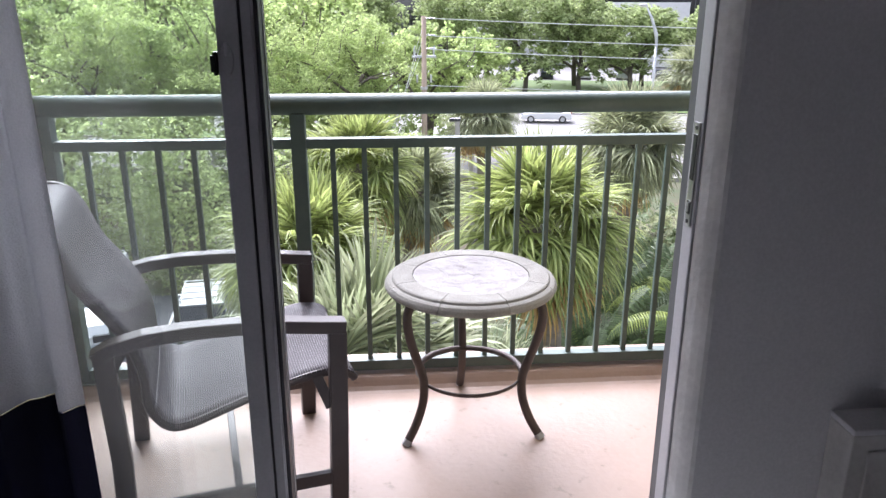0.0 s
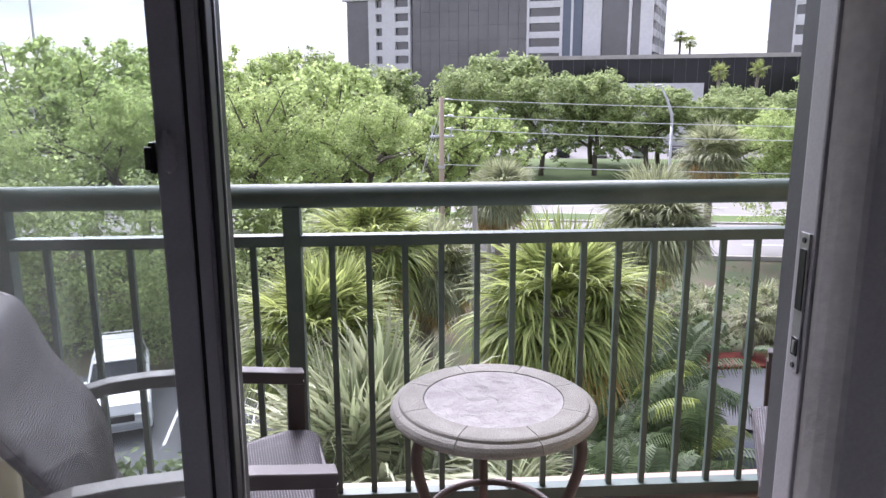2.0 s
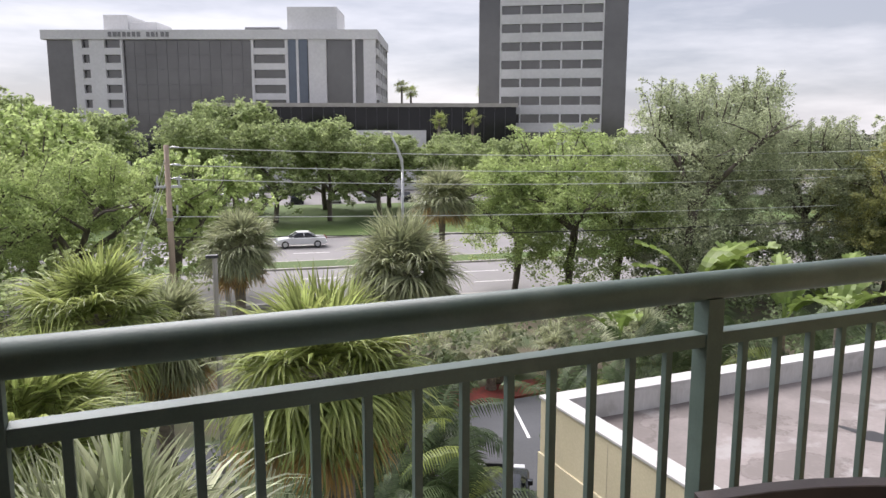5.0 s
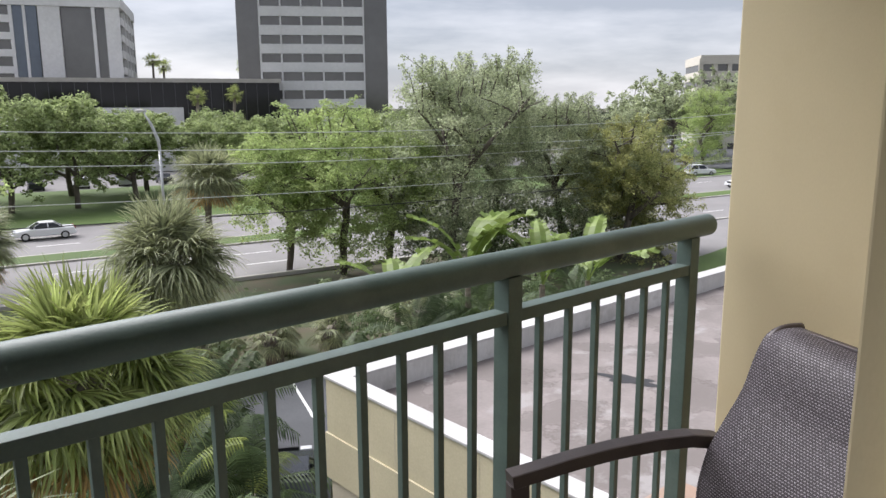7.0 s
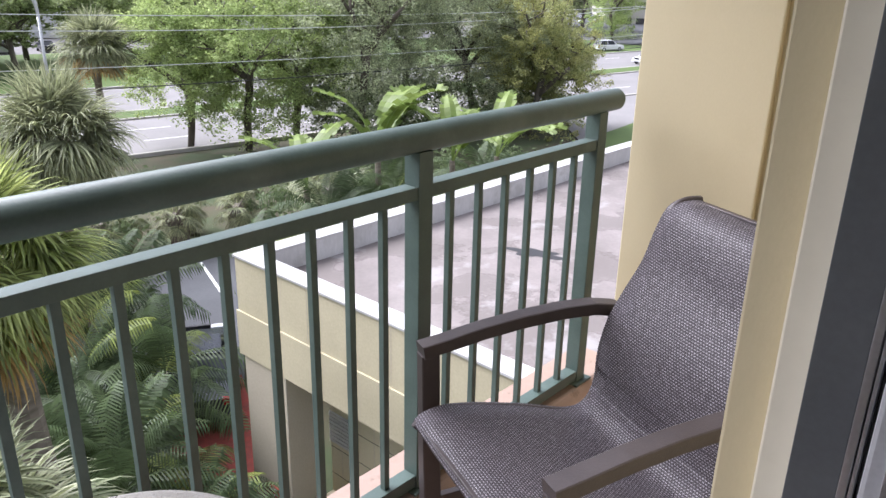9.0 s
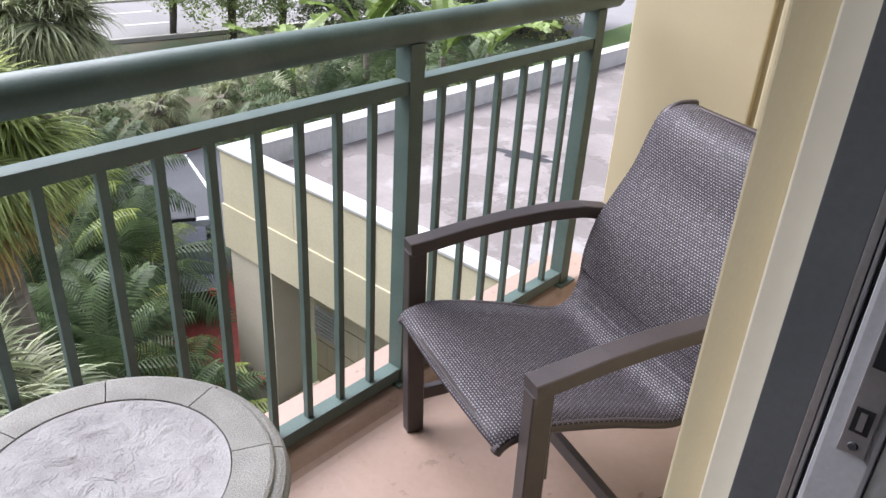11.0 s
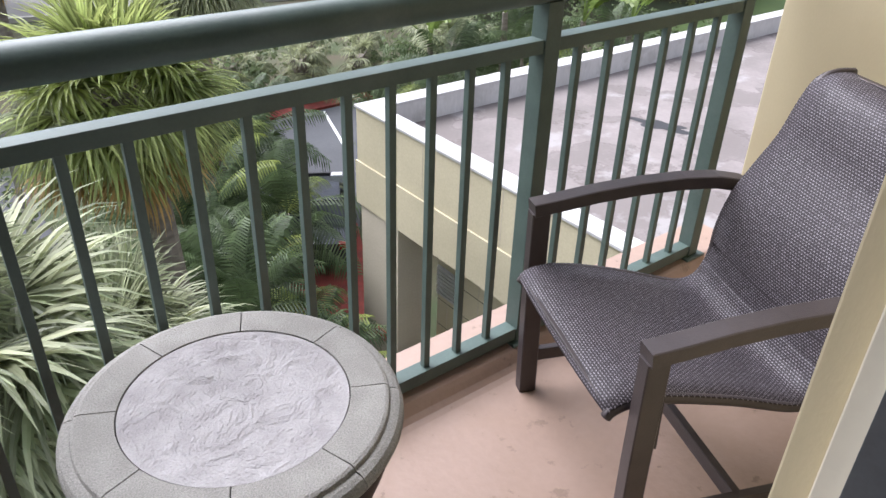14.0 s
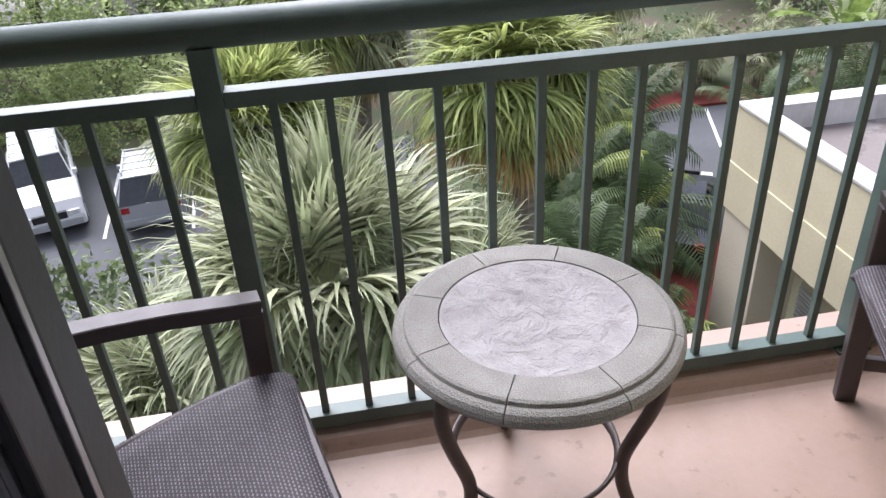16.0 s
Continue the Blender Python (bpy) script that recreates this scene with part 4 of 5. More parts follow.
def car(name, label, style, paint, x, y, heading, roof_rack=False, lights=True):
    prof, width = style
    c = thing(name, label, "car", "", "", pose(x, y, G, 0, 0, heading))
    half = width / 2
    belt = 0.98 if style is SEDAN else (1.08 if style is SUV else 1.2)
    # lower body: a loft across the width with rounded shoulders
    bm = bmesh.new()
    secs = []
    for u, drop, cut in ((-1, 0.09, 0.06), (-0.94, 0.02, 0.02), (0, 0, 0), (0.94, 0.02, 0.02), (1, 0.09, 0.06)):
        top = [(px * (1 - cut * 0.4), min(pz, belt) - drop) for px, pz in prof]
        low = [(prof[-1][0] - 0.02, 0.32 + cut), (prof[0][0] + 0.02, 0.32 + cut)]
        secs.append([bm.verts.new((px, u * half, max(pz, 0.3))) for px, pz in top + low])
    for p, q in zip(secs, secs[1:]):
        for k in range(len(p)):
            j = (k + 1) % len(p)
            bm.faces.new((p[k], p[j], q[j], q[k]))
    bm.faces.new(secs[0][::-1])
    bm.faces.new(secs[-1])
    bmesh.ops.recalc_face_normals(bm, faces=bm.faces)
    part("body", bm, paint, c)
    # cabin
    cab = [p for p in prof if p[1] > belt - 0.04]
    x0, x1 = min(p[0] for p in cab), max(p[0] for p in cab)
    roof = [p for p in cab if p[1] > belt + 0.3]
    rz = max(p[1] for p in roof)
    r0, r1 = min(p[0] for p in roof), max(p[0] for p in roof)
    base0 = max(x0, r0 - 0.75)
    base1 = min(x1, r1 + 0.82)
    bm = bmesh.new()
    lo = [bm.verts.new(v) for v in ((base0, -half + 0.08, belt - 0.04), (base1, -half + 0.08, belt - 0.04), (base1, half - 0.08, belt - 0.04), (base0, half - 0.08, belt - 0.04))]
    hi = [bm.verts.new(v) for v in ((r0, -half + 0.26, rz - 0.05), (r1, -half + 0.26, rz - 0.05), (r1, half - 0.26, rz - 0.05), (r0, half - 0.26, rz - 0.05))]
    for k in range(4):
        j = (k + 1) % 4
        bm.faces.new((lo[k], lo[j], hi[j], hi[k]))
    bm.faces.new(hi)
    bmesh.ops.recalc_face_normals(bm, faces=bm.faces)
    part("window_band", bm, M_CARGLASS, c, "tinted glass")
    part("roof", box(r0 - 0.02, r1 + 0.03, -half + 0.24, half - 0.24, rz - 0.055, rz, 0.02), paint, c)
    for sy in (-1, 1):
        for (bx, tx) in ((base0 + 0.03, r0 + 0.03), ((base0 + base1) / 2 - 0.1, (r0 + r1) / 2 - 0.05), (base1 - 0.03, r1 - 0.03)):
            part("pillar", bar([(bx, sy * (half - 0.075), belt - 0.03), (tx, sy * (half - 0.25), rz - 0.03)], 0.07, 0.03, (1, 0, 0)), paint, c)
        part("mirror", box(base1 - 0.45, base1 - 0.3, sy * (half + 0.02) - 0.07, sy * (half + 0.02) + 0.07, belt - 0.02, belt + 0.12, 0.02), paint, c)
        for wx in (prof[0][0] + 0.85, prof[-1][0] - 0.9):
            bm = bmesh.new()
            bmesh.ops.create_cone(bm, segments=18, radius1=0.34, radius2=0.34, depth=0.22, cap_ends=True, matrix=Matrix.Translation((wx, sy * (half - 0.1), 0.34)) @ Matrix.Rotation(radians(90), 4, "X"))
            wheel = part("wheel", bm, M_TYRE, c)
            bm = bmesh.new()
            bmesh.ops.create_cone(bm, segments=14, radius1=0.22, radius2=0.2, depth=0.24, cap_ends=True, matrix=Matrix.Translation((wx, sy * (half - 0.095), 0.34)) @ Matrix.Rotation(radians(90), 4, "X"))
            part("rim", bm, M_STEEL, wheel)
        if lights:
            part("headlight", box(prof[-1][0] - 0.25, prof[-1][0] - 0.005, sy * (half - 0.3) - 0.17, sy * (half - 0.3) + 0.17, 0.68, 0.82, 0.02), M_LAMPCLEAR, c)
            part("taillight", box(prof[0][0] - 0.01, prof[0][0] + 0.12, sy * (half - 0.22) - 0.12, sy * (half - 0.22) + 0.12, 0.8, 0.98, 0.02), M_LAMPRED, c)
    part("bumper", box(prof[-1][0] - 0.15, prof[-1][0] + 0.05, -half + 0.1, half - 0.1, 0.38, 0.56, 0.03), M_CARSILVER if style is TRUCK else paint, c)
    part("grille", box(prof[-1][0] - 0.1, prof[-1][0] + 0.012, -half + 0.5, half - 0.5, 0.62, 0.84, 0.01), M_BLACK, c)
    part("rear_bumper", box(prof[0][0] - 0.06, prof[0][0] + 0.1, -half + 0.1, half - 0.1, 0.4, 0.6, 0.03), paint, c)
    if roof_rack:
        for sy in (-1, 1):
            part("rack_rail", box(r0 + 0.1, r1 - 0.1, sy * (half - 0.3) - 0.02, sy * (half - 0.3) + 0.02, rz + 0.09, rz + 0.13, 0.005), M_STEEL, c)
        for k in range(4):
            xx = r0 + 0.2 + (r1 - r0 - 0.4) * k / 3
            bm = box(xx - 0.02, xx + 0.02, -half + 0.28, half - 0.28, rz + 0.13, rz + 0.16, 0.004)
            for sy in (-1, 1):
                put_box(bm, xx - 0.015, xx + 0.015, sy * (half - 0.3) - 0.015, sy * (half - 0.3) + 0.015, rz - 0.02, rz + 0.1)
            part("rack_bar", bm, M_STEEL, c)
    return c


car("pickup_truck", "white pickup truck with a roof rack in the car park", TRUCK, M_CARWHITE, -9.2, 22.3, -72, True)
car("parked_suv", "silver hatchback with red tail lamps in the car park", SUV, M_CARSILVER, -5.7, 21.6, 98, True)
car("parked_car", "dark car half hidden by palms near the annex", SEDAN, M_CARDARK, 9.3, 15.6, 60)
car("white_sedan", "white sedan on the far carriageway", SEDAN, M_CARWHITE, *rd(4.9, 70.2), -9.3 + 180)
car("white_suv", "white sport utility car at the side road", SUV, M_CARWHITE, 109, 61.5, -25)
car("white_car", "white car leaving on the road", SEDAN, M_CARWHITE, 97.5, 48.5, 165)
for k, (x, y, paint, style) in enumerate(((174, 106, M_CARWHITE, SUV), (180, 108, M_CARSILVER, SEDAN), (186, 111, M_CARWHITE, SEDAN), (192, 114, M_CARDARK, SUV))):
    car("parked_car", "pale car in the distant car park" if paint is not M_CARDARK else "dark car in the distant car park", style, paint, x, y, -40, False, False)
for k in range(7):
    car("parked_car", "car parked beyond the lawn under trees", SEDAN if k % 2 else SUV, (M_CARWHITE, M_CARSILVER, M_CARDARK)[k % 3], *rd(-4 + 5.6 * k, 114.5), 80, False, False)


# ---------------------------------------------------------------- poles and cables
pole = thing("utility_pole", "weathered wooden utility pole carrying power lines", "utility pole", "", "", pose(2.66, 37.0, G))
H_P = 10.15
part("shaft", tube([(0, 0, 0), (0, 0, H_P * 0.5), (0, 0, H_P)], [0.17, 0.15, 0.12], 12), M_POLE, pole, "brown weathered wood shaft", True)
part("cross_arm", box(-0.62, 0.62, -0.06, 0.06, H_P - 2.05, H_P - 1.93, 0.01), M_STEEL, pole, "grey steel cross arm")
for x, z in ((0.25, H_P - 0.12), (0.3, H_P - 0.95), (0.3, H_P - 1.6)):
    part("insulator", tube([(0.08, 0, z), (x + 0.1, 0, z + 0.02), (x + 0.32, 0, z)], [0.02, 0.05, 0.035], 8), M_STEEL, pole)
for sx in (-0.5, 0.5):
    part("fuse_cutout", tube([(sx, 0, H_P - 1.95), (sx, 0, H_P - 1.6), (sx + 0.05, 0, H_P - 1.45)], [0.04, 0.05, 0.03], 8), M_STEEL, pole)
    part("arrester", tube([(sx * 0.7, 0, H_P - 3.3), (sx * 0.72, 0, H_P - 2.9)], 0.05, 8), M_STEEL, pole)
part("band", tube([(0, 0, H_P - 3.65), (0, 0, H_P - 3.5)], 0.19, 10), M_CAP, pole)
for k in range(3):
    part("guy_wire", tube([(0, 0, H_P - 0.3 - 0.6 * k), (-2.6 - 0.3 * k, -0.6, 1.0)], 0.012, 5), M_WIRE, pole)


def cable(label, p0, p1, sag, r, mat):
    pts = [Vector(p0).lerp(Vector(p1), t) - Vector((0, 0, 4 * sag * t * (1 - t))) for t in np.linspace(0, 1, 25)]
    return tagged(part("power_line", tube(pts, r, 5), mat), label, "cable", "overhead cables")


for z0, z1, s in ((0.74, 2.76, 1.4), (-0.12, 0.55, 0.98), (-0.78, 1.42, 1.53)):
    cable("thin pale overhead power line from the wooden pole", (2.95, 37.0, z0), (84, 25.5, z1), s, 0.022, M_WIRE)
cable("low black service cable over the road", (2.8, 37.0, -3.6), (84, 25.5, -2.6), 0.9, 0.028, M_WIREDARK)
cable("low black service cable over the road", (2.8, 37.0, -2.6), (84, 25.5, -1.6), 0.9, 0.02, M_WIRE)
tagged(part("power_pole_far", tube([(84, 25.5, G), (84, 25.5, 3.2)], [0.17, 0.12], 10), M_POLE), "weathered wooden pole far along the line", "utility pole")
stump = tagged(part("bollard_post", tube([(4.35, 29.0, G), (4.1, 29.0, -3.2)], [0.13, 0.11], 10), M_KERB), "grey leaning concrete post among palms", "post")

lamp = thing("street_lamp", "grey steel street lamp with a tapered arm", "street lamp", "", "", pose(22.1, 56.7, G))
part("pole", tube([(0, 0, 0), (0, 0, 4), (0, 0, 8.1)], [0.13, 0.11, 0.095], 10), M_STEEL, lamp, "", True)
part("arm", tube([(0, 0, 7.5), (-0.06, 0, 8.4), (-0.55, -0.15, 9.6), (-1.15, -0.3, 10.6)], [0.11, 0.22, 0.17, 0.07], 8, 0.5), M_STEEL, lamp, "", True)
bm = bmesh.new()
bmesh.ops.create_uvsphere(bm, u_segments=12, v_segments=8, radius=0.3, matrix=Matrix.Translation((-1.42, -0.42, 10.66)) @ Matrix.Rotation(radians(20), 4, "Z") @ Matrix.Diagonal((1.35, 0.7, 0.42, 1)))
part("lamp_head", bm, M_CAP, lamp, "white cobra head", True)
tagged(part("far_mast", tube([(-68, 150, G), (-68, 150, 28)], [0.35, 0.15], 8), M_STEEL), "tall thin grey mast far away", "mast")


post = thing("post_light", "slim weathered concrete post with a dark lamp head", "lamp post", "", "", pose(2.25, 16.2, G - 0.05))
part("post", tube([(0, 0, 0), (0, 0, 4.0), (0, 0, 8.0)], [0.075, 0.07, 0.06], 10), M_KERB, post)
part("lamp_head", box(-0.2, 0.08, -0.07, 0.07, 7.98, 8.06, 0.02), M_DARK, post, "dark flat lamp head")

# ---------------------------------------------------------------- far buildings
def frame_of(p0, p1):
    d = Vector((p1[0] - p0[0], p1[1] - p0[1]))
    return pose(p0[0], p0[1], G, 0, 0, math.degrees(math.atan2(d.y, d.x))), d.length


def slab_part(name, b, u0, u1, v0, v1, z0, z1, mat, label=""):
    return part(name, box(u0, u1, v0, v1, z0, z1), mat, b, label)


# smoked-glass hotel block
mA, LA = frame_of((-11.0, 178.6), (51.4, 150.3))
hotel = thing("hotel_building", "smoked glass and white concrete hotel block", "building", "", "", mA)
TOP = 22.1 - G
slab_part("core", hotel, 0.3, LA - 0.3, 0.5, 26, 0, TOP - 1.5, M_DGLASS, "smoked mirror glass walls")
slab_part("parapet", hotel, -0.4, LA + 0.6, -0.6, 26.4, TOP - 1.9, TOP, M_WHITE, "white concrete parapet")


def uA(px):
    s = (px - 476) / 536
    return LA * s * 170 / ((1 - s) * 152 + s * 170)


for a, b in ((519, 532), (543, 566), (590, 593)):
    slab_part("white_pier", hotel, uA(a), uA(b), -0.3, 0.52, 0, TOP - 1.9, M_WHITE, "white concrete pier")
FL = 3.05
for k in range(9):
    z = TOP - 1.9 - FL * (k + 1)
    for a, b in ((532, 543), (566, 590)):
        slab_part("spandrel", hotel, uA(a), uA(b), -0.25, 0.5, z, z + 1.35, M_WHITE)
    slab_part("spandrel", hotel, uA(801), uA(858), -0.25, 0.5, z, z + 1.3, M_WHITE)
    slab_part("floor_line", hotel, uA(593), uA(800), 0.47, 0.5, z, z + 0.07, M_DARK)
for k in range(1, 12):
    u = uA(593) + (uA(800) - uA(593)) * k / 12
    slab_part("mullion", hotel, u - 0.03, u + 0.03, 0.47, 0.5, 0, TOP - 1.9, M_DARK)
slab_part("white_pier", hotel, uA(798), uA(802), -0.3, 0.52, 0, TOP - 1.9, M_WHITE)
slab_part("white_pier", hotel, uA(855), uA(860), -0.3, 0.52, 0, TOP - 1.9, M_WHITE)
slab_part("glass_bay", hotel, uA(860), uA(893), -0.1, 0.5, 0, TOP - 1.9, M_BGLASS, "blue grey glass bay")
slab_part("white_pier", hotel, uA(874), uA(878), -0.3, 0.52, 0, TOP - 1.9, M_WHITE)
slab_part("white_panel", hotel, uA(895), uA(926), -0.3, 0.52, 0, TOP - 1.9, M_WHITE, "white concrete panel")
slab_part("white_pier", hotel, uA(972), uA(977), -0.3, 0.52, 0, TOP - 1.9, M_WHITE)
slab_part("white_pier", hotel, uA(992), LA + 0.2, -0.3, 0.52, 0, TOP - 1.9, M_WHITE)
for k in range(9):
    z = TOP - 1.9 - FL * (k + 1)
    slab_part("end_spandrel", hotel, LA - 0.25, LA + 0.4, 0.6, 24, z, z + 1.4, M_WHITE)
for v in (6, 12, 18, 24):
    slab_part("end_pier", hotel, LA - 0.25, LA + 0.5, v, v + 1.0, 0, TOP - 1.9, M_WHITE)
slab_part("stair_tower", hotel, uA(540), uA(578), 8, 18, TOP, TOP + 4.2, M_WHITE, "white rooftop tower")
slab_part("stair_tower", hotel, uA(578), uA(622), 9, 18, TOP, TOP + 2.8, M_WHITE)
slab_part("roof_plant", hotel, uA(772), uA(832), 8, 16, TOP, TOP + 1.6, M_LETTER, "grey rooftop plant")
slab_part("lift_tower", hotel, uA(853), uA(940), 4, 16, TOP, TOP + 5.2, M_WHITE, "white rooftop lift tower")
w = (uA(670) - uA(574)) / 13
for k, (a, hh) in enumerate(((0.7, 1), (0.8, 1), (0.6, 1), (0.7, 1), (0.65, 1), (0.65, 1), (0.7, 1), (0, 0), (0.65, 1), (0.7, 1), (0.35, 1), (0.7, 1), (0.65, 1))):
    if a:
        slab_part("sign_bar", hotel, uA(574) + w * k, uA(574) + w * (k + a), -0.72, -0.6, TOP - 1.4, TOP - 0.45, M_LETTER, "grey sign bar")

# long low black-glass building
mL, LL = frame_of((15.0, 147.7), (70.2, 124.0))
low = thing("low_glass_building", "long low black glass building with pale roof edge", "building", "", "", mL)
slab_part("glass_wall", low, 0, LL, 0, 18, 3, 15.3, M_BLKGLASS, "black mirror glass wall")
slab_part("roof_edge", low, -0.3, LL + 0.3, -0.4, 18.3, 15.3, 16.0, M_KERB, "pale concrete roof edge")
slab_part("base", low, 4, LL * 0.72, -1.5, 0, 0, 11.0, M_WHITE, "white entrance base")
for k in range(1, 30):
    slab_part("mullion", low, LL * k / 30 - 0.04, LL * k / 30 + 0.04, -0.02, 0, 3, 15.3, M_DARK)

# office tower
mB, LB = frame_of((66.4, 132.5), (89.8, 116.9))
tower = thing("office_tower", "white and dark glass office tower", "building", "", "", mB)
TB = 31.6 - G
slab_part("core", tower, 0.1, LB - 0.1, 0.4, 22, 0, TB, M_DGLASS, "dark smoked glass walls")
q0, q1 = LB * 38 / 246, LB * 206 / 246
for k in range(12):
    z = TB - 1.4 - 3.38 * k
    slab_part("spandrel", tower, q0, q1, -0.1, 0.4, z - 1.75, z, M_WHITE, "white concrete spandrel")
for k in range(6):
    u = q0 + (q1 - q0) * k / 5
    slab_part("pier", tower, u - 0.14, u + 0.14, -0.2, 0.4, 0, TB, M_WHITE)
slab_part("crown", tower, 0, LB, -0.2, 22, TB, TB + 2, M_WHITE)

# distant cream building
mC, LC = frame_of((176, 101.5), (206, 68))
cream = thing("cream_building", "cream concrete office block behind trees", "building", "", "", mC)
slab_part("core", cream, 0, LC, 0.5, 20, 0, 22.4, M_DGLASS)
for k in range(6):
    slab_part("spandrel", cream, -0.2, LC + 0.2, -0.2, 20.2, 23.2 - 3.9 * k - 2.2, 23.2 - 3.9 * k, M_BEIGE)
for k in range(14):
    slab_part("pier", cream, LC * k / 13 - 0.5, LC * k / 13 + 0.5, -0.1, 0.6, 0, 22.4, M_BEIGE)
hedge_boxes = ((128, 72.5, 135, 71.0), (137, 70.5, 147, 68.5))


# ---------------------------------------------------------------- plants
def quad_leaf(vs, fs, c, d, n, length, width):
    """A folded pointed leaf of two triangles and a half."""
    s = d.cross(n).normalized()
    i = len(vs)
    vs += [c - d * length * 0.5, c + s * width * 0.5 + n * width * 0.15, c + d * length * 0.5, c - s * width * 0.5 + n * width * 0.15]
    fs.append((i, i + 1, i + 2, i + 3))


def leaf_cloud(rng, clumps, per, size, spread):
    vs, fs = [], []
    for c, r, *few in clumps:
        for _ in range(int(per * few[0]) if few else per):
            d = Vector((rng.gauss(0, 1), rng.gauss(0, 1), rng.gauss(0, 0.8)))
            d = d.normalized() * (rng.random() ** 0.45) * r
            d.z *= spread
            ax = Vector((rng.gauss(0, 1), rng.gauss(0, 1), rng.gauss(-0.2, 0.6))).normalized()
            n = (d.normalized() + Vector((rng.gauss(0, 0.5), rng.gauss(0, 0.5), 0.7 + rng.gauss(0, 0.4)))).normalized()
            n = (n - ax * n.dot(ax)).normalized()
            s = size * rng.uniform(0.6, 1.3)
            quad_leaf(vs, fs, c + d, ax, n, s, s * 0.62)
    return vs, fs


def mesh_of(name, vs, fs, mat):
    me = bpy.data.meshes.new(name)
    me.from_pydata(vs, [], fs)
    me.materials.append(mat)
    return me


def tree_kind(name, label, seed, height, spread, base, leafmat, clump_n, per, leaf, width, low=0.25, weep=0.0, open_top=0.0, trunk_r=0.22):
    """A tapered trunk with forking limbs; leaves cluster on the limb ends and in uneven lobes of the crown."""
    rng = random.Random(seed)
    bm = bmesh.new()
    ends = []

    def limb(p, d, length, r, depth):
        pts, radii = [p.copy()], [r]
        for k in range(4):
            d = (d + Vector((rng.gauss(0, 0.16), rng.gauss(0, 0.16), rng.gauss(0.03, 0.1) - weep * 0.05))).normalized()
            p = p + d * length / 4
            pts.append(p.copy())
            radii.append(r * (1 - 0.42 * (k + 1) / 4))
            if depth >= 2:
                ends.append(p.copy())
        put_tube(bm, pts, radii, 7 if depth < 2 else 4)
        if depth < 3:
            for _ in range(rng.choice((2, 3, 3)) if depth else 4):
                a = rng.uniform(0, 2 * math.pi)
                out = Vector((math.cos(a), math.sin(a), rng.uniform(-0.1, 0.7) - 0.25 * weep * depth / 3))
                limb(p - d * length * rng.uniform(0, 0.45), (d * 0.5 + out * spread).normalized(), length * rng.uniform(0.6, 0.85), r * 0.5, depth + 1)

    limb(Vector((0, 0, 0)), Vector((rng.gauss(0, 0.05), rng.gauss(0, 0.05), 1)), base, trunk_r, 0)
    top = max(p.z for p in ends)
    wide = sorted(math.hypot(p.x, p.y) for p in ends)[int(len(ends) * 0.9)]
    sz, sw = height * 0.94 / top, width * 0.46 / wide
    for v in bm.verts:
        k = min(1, max(0, v.co.z / (base * 0.8)))
        v.co = Vector((v.co.x * (1 + (sw - 1) * k), v.co.y * (1 + (sw - 1) * k), v.co.z * sz))
    ends = [Vector((p.x * sw, p.y * sw, p.z * sz)) for p in ends]
    # large lobes, each made of smaller clumps
    lobes = []
    mid, rz = height * (low + 1) / 2, height * (1 - low) / 2
    for k in range(26):
        a, h = rng.uniform(0, 2 * math.pi), rng.uniform(-0.95, 0.98)
        r = (1 - abs(h) ** (2 if h > 0 else 3.2)) ** 0.5 * rng.uniform(0.62, 0.98)
        lobes.append((Vector((math.cos(a) * r * width * 0.42, math.sin(a) * r * width * 0.42, mid + h * rz * 0.82)), rng.uniform(0.13, 0.24) * width))
    clumps = []
    for k in range(clump_n):
        if rng.random() < 0.3:
            p = rng.choice(ends) + Vector((rng.gauss(0, 0.4), rng.gauss(0, 0.4), rng.gauss(0, 0.3)))
            if p.z < height * low:
                continue
        else:
            c, r = rng.choice(lobes)
            d = Vector((rng.gauss(0, 1), rng.gauss(0, 1), rng.gauss(0.25, 0.9))).normalized()
            p = c + d * r * rng.uniform(0.55, 1.02)
            p.z -= weep * rng.random() * 1.2
        clumps.append((p, rng.uniform(0.28, 0.75) * height / 10))
    tw = bmesh.new()
    if open_top:
        for k in range(int(26 * open_top)):
            a, r = rng.uniform(0, 2 * math.pi), rng.uniform(0, 0.33) * width
            x, y = math.cos(a) * r, math.sin(a) * r
            z = height * rng.uniform(0.86, 0.93)
            lean = rng.gauss(0, 0.8), rng.gauss(0, 0.8)
            ln = rng.uniform(0.5, 1.6) * height / 12
            put_tube(tw, [(x, y, z - 1.0), (x + lean[0] * 0.5, y + lean[1] * 0.5, z + ln * 0.6), (x + lean[0], y + lean[1], z + ln)], [0.05, 0.03, 0.012], 4)
            for j in range(9):
                t = 0.1 + 0.9 * j / 8
                clumps.append((Vector((x + lean[0] * t + rng.gauss(0, 0.34 * (1.2 - t)), y + lean[1] * t + rng.gauss(0, 0.34 * (1.2 - t)), z + ln * t)), 0.46 - 0.2 * t, 0.5 - 0.24 * t))
    vs, fs = leaf_cloud(rng, clumps, per, leaf, 0.8)
    t = thing(name, label, "tree", "", "", pose(0, 0, G - 300))
    part("trunk", bm, M_BARK, t, "", True)
    if open_top:
        tagged(part("treetop", tw, M_BARK, t, "thin bare top twigs"), kind="stuff")
    cr = new("crown", mesh_of("crown", vs, fs, leafmat))
    cr.parent = t
    return t


def plant(kind, label, x, y, turn=0.0, scale=1.0, tall=1.0, group="", z=G - 0.05):
    ob = copy_thing(kind, Matrix.LocRotScale((x, y, z), Euler((0, 0, turn)), (scale, scale, scale * tall)))
    return tagged(ob, label, "tree", group)


